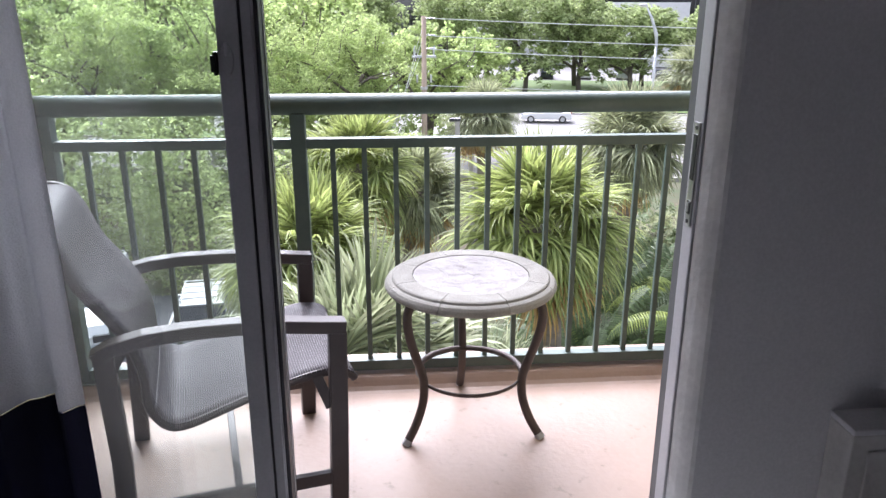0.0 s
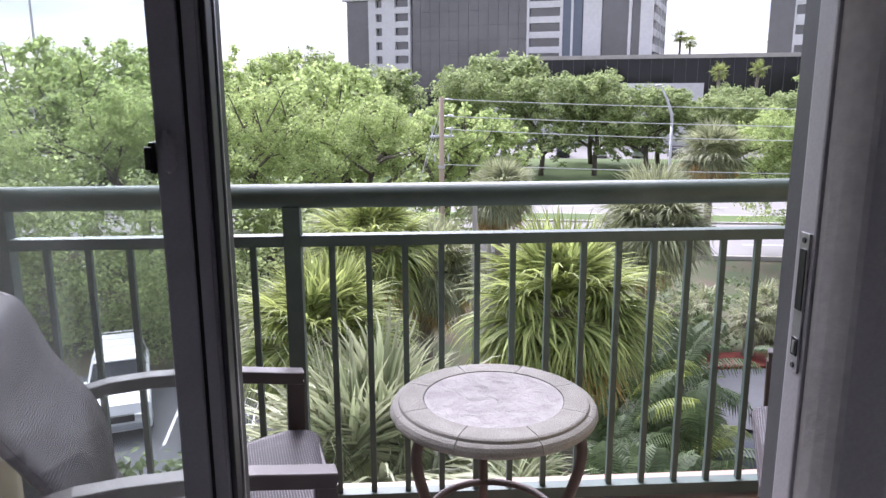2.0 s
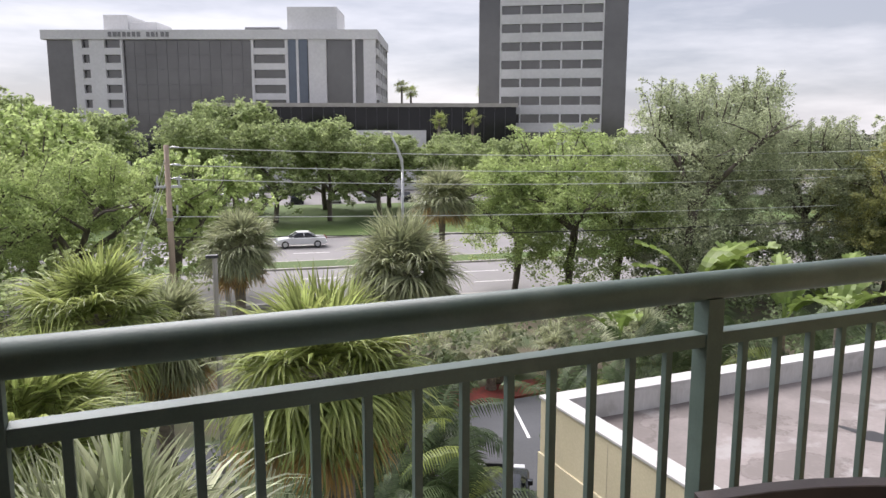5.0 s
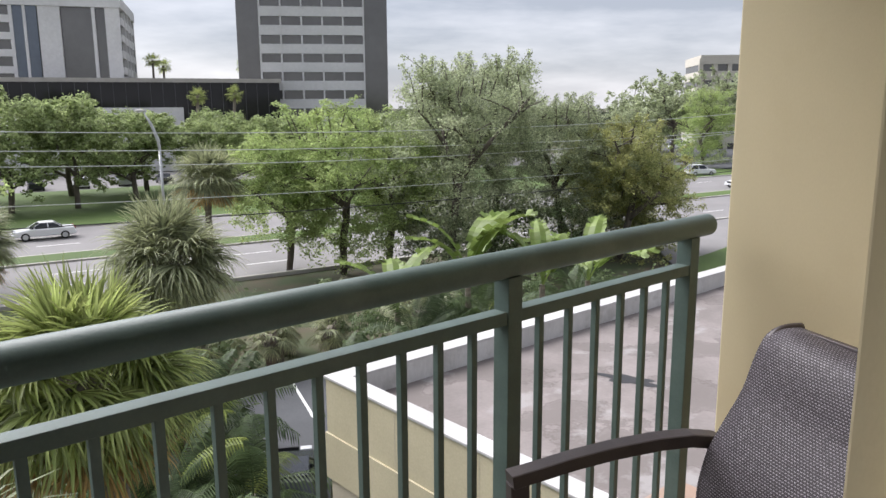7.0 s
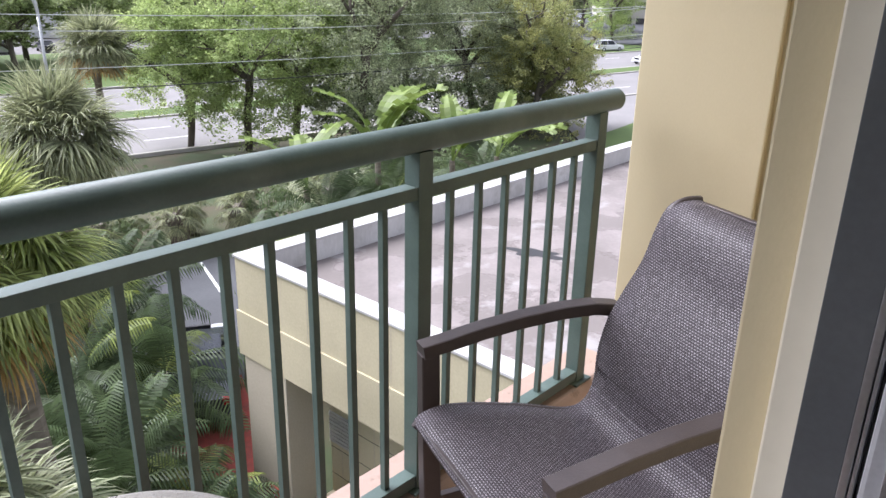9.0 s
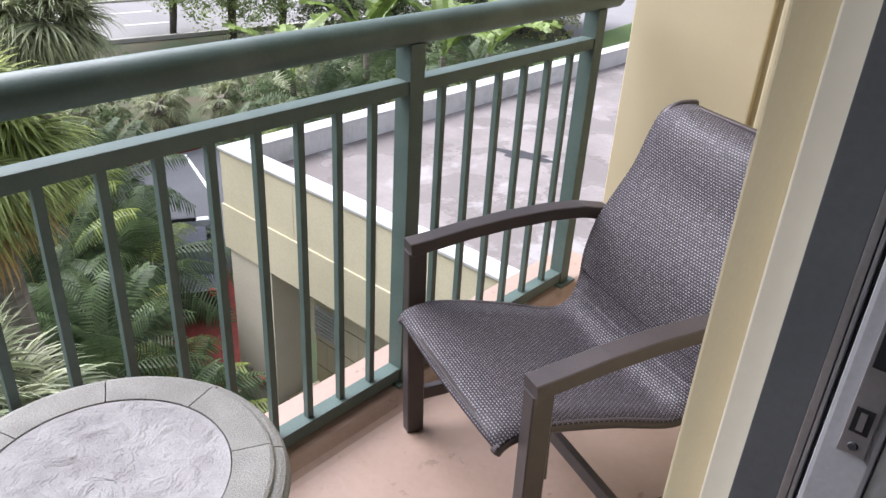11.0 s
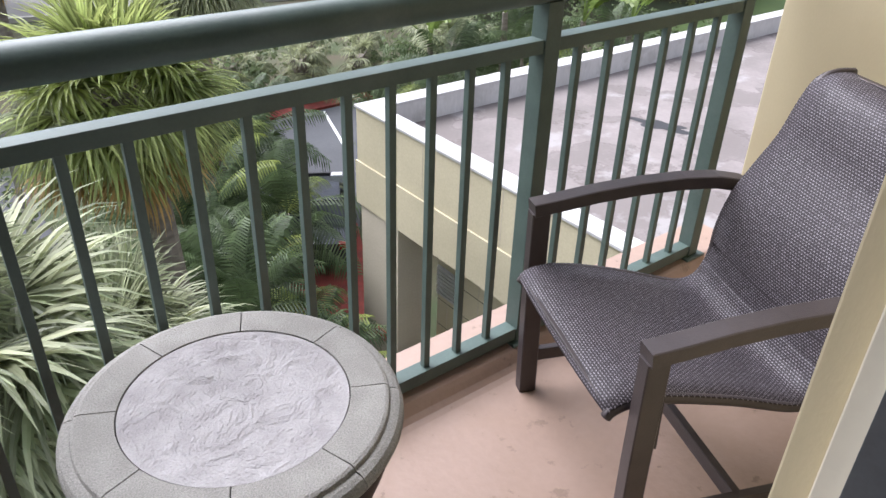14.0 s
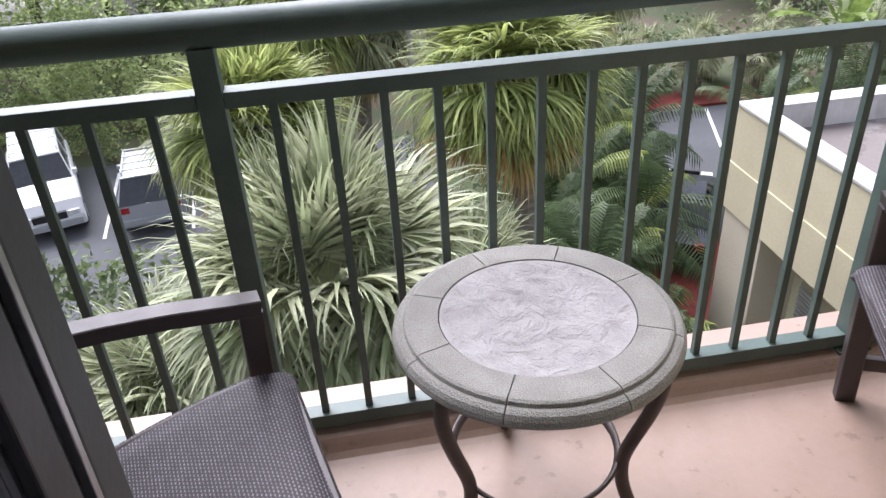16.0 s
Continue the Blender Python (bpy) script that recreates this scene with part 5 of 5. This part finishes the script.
kinds = {
    "oak": tree_kind("oak_tree", "oak", 11, 11.0, 1.1, 3.2, L_OAK, 400, 30, 0.37, 10.5, 0.2, 0, 0, 0.3),
    "bright": tree_kind("leafy_tree", "bright", 12, 11.0, 0.9, 2.6, L_BRIGHT, 480, 62, 0.165, 8.8, 0.07, 0, 0.35),
    "bright2": tree_kind("leafy_tree", "bright", 16, 10.5, 1.0, 2.4, L_BRIGHT, 480, 62, 0.165, 9.2, 0.05, 0, 0.3),
    "bright_far": tree_kind("leafy_tree", "bright", 18, 11.0, 1.0, 2.4, L_BRIGHT, 330, 24, 0.36, 9.4, 0.1, 0, 0.2),
    "dark_far": tree_kind("spreading_tree", "dark", 19, 11.5, 1.2, 2.6, L_DARK, 330, 26, 0.38, 12.5, 0.2, 0.3, 0.2),
    "dark": tree_kind("large_tree", "dark", 13, 13.5, 0.85, 2.6, L_DARK, 880, 74, 0.15, 11.5, 0.04, 0.5, 0.8),
    "yellow": tree_kind("weeping_tree", "yellow", 14, 9.5, 1.1, 2.2, L_YELLOW, 500, 66, 0.15, 9.2, 0.05, 1.2, 0.3),
}
# oaks on the lawn
for k, (x, y, s) in enumerate(((17.6, 87.3, 1.08), (24.0, 86.8, 1.06), (31.6, 90.2, 1.1), (8.5, 92, 1.15), (40.5, 88, 1.04), (49, 86, 1.04), (-2, 96, 1.2), (58, 90, 1.05), (66, 86, 1.05), (15, 100, 1.35), (36, 99, 1.15), (-12, 99, 1.25), (76, 92, 1.05), (27, 100, 1.2), (45, 97, 1.1), (54, 96, 1.1))):
    plant(kinds["oak"], "green live oak on the roadside lawn", x, y, k * 1.7, s, (0.98 if x < 26 else 0.76) + 0.05 * (k % 3), "lawn oaks")
# bright trees on the near left, in rows behind the car park
for k, (x, y, s) in enumerate(((-1.5, 42, 0.92), (-7, 40, 0.98), (-13.5, 38, 1.0), (-20, 35, 1.0), (-26, 33, 1.02), (-4.5, 48, 1.05), (-12, 47, 1.12), (-19, 45, 1.12), (-28, 43, 1.15), (-35, 38, 1.15), (3.2, 45, 0.85), (-38, 52, 1.3), (-26, 55, 1.25), (-14, 57, 1.2), (-4, 57, 1.1), (-48, 60, 1.4), (-33, 29, 1.0), (6.5, 52, 0.8), (-60, 70, 1.5), (-45, 75, 1.45), (-28, 78, 1.35), (-12, 80, 1.25))):
    plant(kinds["bright_far" if y > 44 else "bright" if k % 2 else "bright2"], "bright spring green tree beyond the car park", x, y, k * 2.3, s, 1.0, "car park trees")
# trees along the near side of the road, to the right
plant(kinds["bright"], "bright green tree with low limbs beside the road", 27.5, 40.0, 0.6, 1.12, 0.9)
plant(kinds["bright2"], "bright green tree with low limbs beside the road", 25.0, 42.8, 2.6, 0.92, 0.95)
plant(kinds["dark"], "large dark green tree with sparse top twigs", 33.0, 35.5, 0.3, 1.0, 1.02)
plant(kinds["dark"], "large dark green tree with sparse top twigs", 39.0, 37.5, 2.1, 1.02, 1.05)
plant(kinds["dark"], "large dark green tree with sparse top twigs", 43.5, 34.5, 4.0, 0.88, 0.98)
plant(kinds["bright2"], "bright green tree with low limbs beside the road", 30.2, 38.6, 4.2, 0.92, 0.95)
plant(kinds["yellow"], "yellow green weeping tree beside the road", 47.0, 33.5, 5.0, 0.95, 1.05)
plant(kinds["yellow"], "yellow green weeping tree beside the road", 45.0, 30.5, 1.0, 1.0, 1.05)
plant(kinds["yellow"], "yellow green weeping tree beside the road", 49.0, 31.0, 3.0, 0.82, 1.0)
# far right
for k, (x, y, s, kind) in enumerate(((140, 86, 1.5, "dark_far"), (149, 84, 1.55, "dark_far"), (143, 95, 1.45, "dark_far"), (122, 68.5, 1.25, "bright"), (160, 102, 1.1, "oak"), (118, 104, 1.0, "oak"), (106, 110, 0.95, "dark_far"), (92, 112, 0.95, "oak"), (80, 108, 0.9, "oak"), (98, 96, 0.85, "oak"))):
    plant(kinds[kind], "dark spreading tree beside the distant car park" if kind != "bright" else "round green tree beside the distant car park", x, y, k * 1.3, s)
for k in kinds.values():
    for ob in (k, *k.children_recursive):
        bpy.data.objects.remove(ob)


# ---- fan palms
def fan_frond(seed, elev, length, blade, droop, seg=36):
    """A fan leaf on an arching stalk that leaves the crown along +x at an elevation; segments split and hang at the tips."""
    rng = random.Random(seed)
    vs, fs = [], []
    d = Vector((math.cos(elev), 0, math.sin(elev)))
    side = Vector((0, 1, 0))
    p = Vector((0.08, 0, 0))
    stalk = [p.copy()]
    for k in range(6):
        d = (d + Vector((0, 0, -0.07 - 0.05 * max(0, math.cos(elev))))).normalized()
        p = p + d * length * 0.85 / 6
        stalk.append(p.copy())
    for k, q in enumerate(stalk):
        w = 0.022 - 0.012 * k / 6
        up = d.cross(side)
        vs += [q + side * w, q + up * w * 0.7, q - side * w, q - up * w * 0.7]
        if k:
            a, b = 4 * (k - 1), 4 * k
            for j in range(4):
                fs.append((a + j, a + (j + 1) % 4, b + (j + 1) % 4, b + j))
    hub, f = stalk[-1], d
    up = side.cross(f).normalized()
    if up.z < 0:
        up = -up
    for k in range(seg):
        th = (k + 0.5) / seg * 2 - 1
        ang = th * 2.2 + rng.gauss(0, 0.025)
        reach = blade * 1.14 * (1.0 - 0.34 * abs(th) ** 1.6) * rng.uniform(0.8, 1.08)
        dd = (f * math.cos(ang) + side * math.sin(ang) + up * (0.34 * (1 - abs(th)) - 0.28 * abs(th) + rng.gauss(0.02, 0.05))).normalized()
        ss = dd.cross(up).normalized()
        base = len(vs)
        q = hub.copy()
        n = 6
        hang = droop * rng.uniform(0.7, 1.4)
        for j in range(n):
            t = j / (n - 1)
            w = (0.005 + 0.027 * min(1, t * 3.0)) * (1 - max(0, t - 0.34) / 0.66) ** 0.85 * blade + 0.001
            fold = w * 0.55
            vs.extend((q + ss * w + up * fold * 0.2, q - up * fold * 0.5, q - ss * w + up * fold * 0.2))
            if j:
                a = base + 3 * (j - 1)
                fs.extend(((a, a + 1, a + 4, a + 3), (a + 1, a + 2, a + 5, a + 4)))
            dd = (dd + Vector((rng.gauss(0, 0.03), rng.gauss(0, 0.03), -hang * (t ** 1.3)))).normalized()
            q = q + dd * reach / (n - 1)
    return vs, fs


CLASSES = [(1.25, 0.7, 0.85, 0.3), (0.85, 0.85, 0.95, 0.5), (0.45, 0.9, 1.0, 0.72), (0.05, 0.9, 1.0, 0.85), (-0.5, 0.8, 0.95, 0.75)]
FRONDS = {}
for key, mat in (("green", L_FAN), ("grey", L_FANGREY), ("pale", L_FANPALE), ("dead", L_DEAD)):
    FRONDS[key] = []
    for c, (el, ln, bl, dr) in enumerate(CLASSES):
        for v in range(2):
            vs, fs = fan_frond(100 * c + v, el if key != "dead" else el - 0.3, ln, bl, dr)
            FRONDS[key].append(mesh_of("frond", vs, fs, mat))


def fan_palm(label, x, y, z, size, n, key, seed, dead=3, group="fan palms"):
    rng = random.Random(seed)
    t = thing("fan_palm", label, "palm tree", group, "", pose(x, y, G - 0.1))
    h = z - G
    bend = rng.gauss(0, 0.15), rng.gauss(0, 0.15)
    pts = [(bend[0] * math.sin(k / 8 * 3), bend[1] * math.sin(k / 8 * 3), h * k / 8) for k in range(9)]
    bm = tube(pts, [0.22 + 0.03 * math.sin(k * 2.1) for k in range(9)], 10)
    top = Vector(pts[-1])
    for k in range(46):
        a, zz = k * 2.4, h - 0.05 - 1.1 * (k / 46)
        b = Vector((math.cos(a), math.sin(a), 0))
        put_bar(bm, [top + b * 0.16 + Vector((0, 0, zz - h)), top + b * 0.34 + Vector((0, 0, zz - h + 0.28))], 0.07, 0.03, (-b.y, b.x, 0))
    part("trunk", bm, M_PALMBARK, t, "grey trunk with old leaf bases")
    for k in range(n):
        u = k / max(1, n - 1)
        c = min(4, int(u * 5))
        is_dead = k >= n - dead
        if is_dead:
            c = rng.choice((2, 3, 3, 4))
        pool = FRONDS["dead" if is_dead else key]
        ob = new("frond", pool[min(4, c) * 2 + rng.randrange(2)])
        ob.parent = t
        ob.matrix_basis = Matrix.LocRotScale(top + Vector((0, 0, 0.15 - 0.35 * u - (rng.uniform(0.1, 0.6) if is_dead else 0))), Euler((rng.gauss(0, 0.12), rng.gauss(0, 0.1), k * 2.39996 + rng.gauss(0, 0.15))), Vector((1, 1, 1)) * size * rng.uniform(0.85, 1.1) * (0.85 if is_dead else 1))
        if is_dead:
            tagged(ob, "dry orange brown hanging frond")
    return t


fan_palm("pale green fan palm with long hanging leaf tips below the railing", -0.1, 5.1, -2.75, 1.12, 92, "pale", 1, 0)
fan_palm("pale green fan palm with long hanging leaf tips below the railing", -2.1, 6.2, -4.7, 0.95, 80, "pale", 6, 0)
fan_palm("pale green fan palm with long hanging leaf tips below the railing", 1.5, 6.2, -4.0, 0.95, 70, "pale", 21, 0)
fan_palm("green fan palm with dry orange fronds hanging from the crown", 2.85, 9.1, -1.95, 1.0, 104, "green", 2, 13)
fan_palm("green fan palm with ragged crown beside the leaning post", -0.3, 15.5, -2.3, 1.05, 92, "green", 22, 5)
fan_palm("bright green fan palm between the railing and the car park", -1.1, 10.5, -2.8, 1.0, 92, "green", 23, 4)
fan_palm("dense round fan palm crown in front of the road", 6.5, 15.3, -1.75, 0.95, 112, "grey", 3, 5)
fan_palm("fan palm with hanging grey green crown near the wooden pole", 4.45, 27.5, -2.75, 1.0, 92, "grey", 4, 14)
fan_palm("fan palm with ragged crown below the pole", 1.2, 17.3, -3.3, 1.0, 80, "grey", 5, 8)
fan_palm("fan palm with brown drooping crown beside the street lamp", 19.9, 43.4, -2.7, 1.5, 66, "grey", 7, 12)
fan_palm("fan palm with ragged crown below the pole", -2.2, 15.0, -4.6, 1.1, 60, "grey", 8, 5)
fan_palm("small grey green fan palm among shrubs", 17.5, 20.5, -5.6, 0.85, 28, "pale", 9, 0)
fan_palm("small grey green fan palm among shrubs", 18.8, 22.5, -5.9, 0.8, 28, "pale", 10, 0)
fan_palm("small grey green fan palm among shrubs", 16.6, 18.6, -5.5, 0.8, 26, "pale", 13, 0)
for k in range(12):
    fan_palm("low grey green fan palm shrub behind the driveway", 8.6 + 0.95 * k, 25.6 + 1.1 * (k % 3), -8.0 + 0.25 * (k % 4), 0.72, 16, "grey", 80 + k, 0, "fan palm shrubs")
for k, (x, y, z) in enumerate(((64, 168, 12.0), (67, 170, 11), (79, 155, 11.0), (83, 150, 11.5), (91, 141, 10.8), (52, 118, 3.6), (58, 117, 4.0))):
    fan_palm("small distant palm behind the low glass building", x, y, z, 1.25 if y > 130 else 1.0, 20, "green", 30 + k, 0, "distant palms")


# ---- feather palms and paddle leaves
def feather(seed, elev, length, leaflet, pairs=30):
    rng = random.Random(seed)
    vs, fs = [], []
    d = Vector((math.cos(elev), 0, math.sin(elev)))
    side = Vector((0, 1, 0))
    p = Vector((0.05, 0, 0))
    for k in range(pairs):
        t = k / pairs
        d = (d + Vector((0, 0, -0.055))).normalized()
        q = p + d * length / pairs
        up = side.cross(d)
        w = 0.016 * (1 - 0.8 * t)
        i = len(vs)
        vs += [p + side * w, p - side * w, q - side * w, q + side * w]
        fs.append((i, i + 1, i + 2, i + 3))
        if t > 0.15:
            for s in (-1, 1):
                ln = leaflet * (math.sin(math.pi * min(1, (t - 0.1) * 1.05)) ** 0.6 + 0.15) * rng.uniform(0.85, 1.1)
                out = (side * s * 0.95 + d * 0.55 + up * 0.3).normalized()
                mid = p + out * ln * 0.5
                tip = p + (out + Vector((0, 0, -0.35))).normalized() * ln
                ww = d * 0.022
                i = len(vs)
                vs += [p - ww * 0.5, mid - ww, tip, mid + ww, p + ww * 0.5]
                fs.extend(((i, i + 1, i + 3, i + 4), (i + 1, i + 2, i + 3)))
        p = q
    return vs, fs


FEATHERS = [mesh_of("frond", *feather(300 + k, el, ln, 0.5), L_FEATHER) for k, (el, ln) in enumerate(((1.35, 1.7), (1.05, 2.1), (0.75, 2.2), (0.4, 2.1)))]

YOUNG = [mesh_of("frond", *feather(320 + k, el, ln, 0.5), L_YOUNG) for k, (el, ln) in enumerate(((1.2, 1.8), (0.8, 2.1)))]


def feather_palm(label, x, y, height, size, n, seed, stems=1):
    rng = random.Random(seed)
    t = thing("feather_palm", label, "palm tree", "feather palms", "", pose(x, y, G - 0.05))
    for s in range(stems):
        off = Vector((rng.gauss(0, 0.25), rng.gauss(0, 0.25), 0)) if stems > 1 else Vector((0, 0, 0))
        lean = off * 1.2
        h = height * rng.uniform(0.75, 1.05) if stems > 1 else height
        part("stem", tube([off, off + lean * 0.5 + Vector((0, 0, h * 0.5)), off + lean + Vector((0, 0, h))], [0.07, 0.055, 0.05], 8), M_PALMBARK, t)
        for k in range(n):
            ob = new("frond", YOUNG[s % 2] if k == 5 and seed % 2 else FEATHERS[k % 4])
            ob.parent = t
            ob.matrix_basis = Matrix.LocRotScale(off + lean + Vector((0, 0, h)), Euler((0, 0, k * 2.4 + rng.gauss(0, 0.2) + s)), Vector((1, 1, 1)) * size * rng.uniform(0.85, 1.1))
    return t


for k, (x, y, h, s) in enumerate(((5.0, 9.8, 3.0, 1.0), (5.2, 8.5, 2.0, 0.95), (4.4, 8.0, 2.3, 1.0), (5.7, 11.4, 3.0, 0.95), (4.2, 6.5, 1.6, 0.9), (3.6, 7.0, 2.2, 1.0), (4.0, 10.6, 2.8, 1.05), (3.0, 11.8, 2.6, 1.0), (1.8, 11.2, 2.4, 1.0), (0.6, 10.4, 2.2, 1.0), (4.8, 12.2, 3.0, 1.0), (6.3, 13.8, 3.6, 1.05), (7.0, 15.4, 3.2, 1.1), (5.5, 12.2, 3.4, 1.0), (7.3, 17.6, 2.8, 1.0), (6.2, 16.5, 3.0, 1.0), (8.4, 19.5, 2.6, 1.0))):
    feather_palm("clump of dark green feather palms beside the annex", x, y, h, s, 8, 50 + k, 3)
for k, (x, y, h, s) in enumerate(((14.6, 17.2, 3.9, 1.2), (17.6, 15.6, 3.9, 1.2), (20.6, 15.2, 3.6, 1.1), (12.2, 16.2, 2.8, 1.0), (23.5, 14.6, 3.4, 1.1))):
    feather_palm("arching green feather palm behind the annex roof", x, y, h, s, 9, 70 + k, 2)


def paddle_leaf(seed):
    rng = random.Random(seed)
    vs, fs = [], []
    p, d = Vector((0, 0, 0)), Vector((0.35, 0, 1)).normalized()
    side = Vector((0, 1, 0))
    n = 16
    for k in range(n):
        t = k / (n - 1)
        d = (d + Vector((0.05, 0, -0.05 - 0.05 * t))).normalized()
        q = p + d * 0.19
        up = side.cross(d).normalized()
        if k >= 4:
            w = 0.36 * math.sin(math.pi * min(1, (t - 0.2) / 0.82)) ** 0.55 + 0.02
            for s in (-1, 1):
                sag = rng.uniform(-0.1, 0.06)
                i = len(vs)
                vs += [p, p + side * s * w * 0.55 + up * 0.05, p + side * s * w + up * sag, q + side * s * w * rng.uniform(0.9, 1.0) + up * sag, q + side * s * w * 0.55 + up * 0.05, q]
                fs.extend(((i, i + 1, i + 4, i + 5), (i + 1, i + 2, i + 3, i + 4)))
        else:
            i = len(vs)
            vs += [p + side * 0.03, p - side * 0.03, q - side * 0.03, q + side * 0.03]
            fs.append((i, i + 1, i + 2, i + 3))
        p = q
    return vs, fs


PADDLES = [mesh_of("leaf", *paddle_leaf(400 + k), L_PADDLE) for k in range(3)]
for k, (x, y, h, s) in enumerate(((16.6, 16.2, 5.3, 1.2), (18.9, 15.0, 5.0, 1.1), (21.2, 14.9, 4.8, 1.05), (14.6, 17.4, 4.4, 0.95))):
    t = thing("banana_plant", "broad paddle leaved banana plant behind the annex", "plant", "banana plants", "", pose(x, y, G - 0.05))
    part("stem", tube([(0, 0, 0), (0.05, 0, h * 0.5), (0, 0, h)], [0.16, 0.13, 0.09], 8), M_PALMBARK, t)
    for j in range(7):
        ob = new("leaf", PADDLES[j % 3])
        ob.parent = t
        ob.matrix_basis = Matrix.LocRotScale((0, 0, h - 0.1), Euler((0, R.uniform(-0.35, 0.25), j * 2.1 + R.random())), Vector((1, 1, 1)) * s * R.uniform(0.8, 1.1))

# ---- shrubs, ground cover, vines and far woods
def stuff(name, label, category, vs, fs, mat):
    ob = new(name, mesh_of(name, vs, fs, mat))
    return tagged(ob, label, category, "", "stuff")


rng = random.Random(5)
cl = []
for _ in range(330):
    x, y = rng.uniform(5, 34), rng.uniform(13.5, 30)
    if 7.3 + (y - 13) * 0.36 < x < 9.9 + (y - 13) * 0.6 and y < 24.6:
        continue
    cl.append((Vector((x, y, G + rng.uniform(0.3, 2.4))), rng.uniform(0.5, 1.1)))
for _ in range(150):
    x = rng.uniform(30, 51)
    cl.append((Vector((x, 35.5 - (x - 30) * 0.2 + rng.gauss(0, 1.6), G + rng.uniform(0.3, 4.2))), rng.uniform(0.5, 1.1)))
stuff("shrubs", "dense dark green shrubs in the planted border", "shrub", *leaf_cloud(rng, cl, 60, 0.24, 0.8), L_UNDER)
cl = [(Vector((rng.uniform(-9, 4.6), rng.uniform(1.5, 14), G + rng.uniform(0.1, 1.9))), rng.uniform(0.4, 0.9)) for _ in range(300)]
cl += [(Vector((rng.uniform(-7, 3), rng.uniform(7.5, 12.2), G + rng.uniform(0.5, 3.6))), rng.uniform(0.4, 0.9)) for _ in range(220)]
for _ in range(170):
    x, y = rng.uniform(1.5, 13), rng.uniform(6, 21)
    if (x > 6.6 and y < 10.4) or (5.6 < x and 9.6 < y < 13.0) or (7.0 + (y - 13) * 0.36 < x < 9.9 + (y - 13) * 0.6 and 12.8 < y):
        continue
    cl.append((Vector((x, y, G + rng.uniform(0.1, 2.0))), rng.uniform(0.4, 0.9)))
stuff("undergrowth", "dark undergrowth at the foot of the palms", "shrub", *leaf_cloud(rng, cl, 60, 0.2, 0.7), L_UNDER)
cl = []
for _ in range(420):
    x = rng.uniform(-34, 2)
    cl.append((Vector((x, 27.5 + rng.uniform(0, 4) - 0.12 * x * 0.3, G + rng.uniform(0.3, 7.5) * rng.random() ** 0.6)), rng.uniform(0.6, 1.2)))
stuff("hedge", "tall overgrown green hedge behind the car park", "hedge", *leaf_cloud(rng, cl, 60, 0.26, 0.9), L_OAK)
cl = []
for k in range(12):
    x, y = -8.6 + rng.gauss(0, 1.2), 26.4 + rng.gauss(0, 0.5)
    for j in range(14):
        cl.append((Vector((x + rng.gauss(0, 0.18), y + rng.gauss(0, 0.18), G + 0.3 + j * 0.5)), rng.uniform(0.25, 0.5)))
stuff("vines", "hanging climbing vines over old trees near the car park", "vine", *leaf_cloud(rng, cl, 46, 0.16, 1.2), L_OAK)
cl = []
for k in range(520):
    a = rng.uniform(-110, 170)
    o = rng.uniform(150, 330)
    x, y = rd(a * o / 150, o)
    cl.append((Vector((x, y, G + rng.uniform(1, 9.5) * (o / 240) ** 0.35)), rng.uniform(2.5, 5.0)))
stuff("far_woods", "distant woods along the horizon", "woods", *leaf_cloud(rng, cl, 40, 1.3, 0.7), L_FAR)
cl = []
for x0, y0, x1, y1 in hedge_boxes:
    for k in range(16):
        cl.append((Vector((x0 + (x1 - x0) * k / 15, y0 + (y1 - y0) * k / 15, G + 0.7)), 0.9))
stuff("low_hedge", "clipped low hedge beside the distant car park", "hedge", *leaf_cloud(rng, cl, 50, 0.35, 0.8), L_DARK)
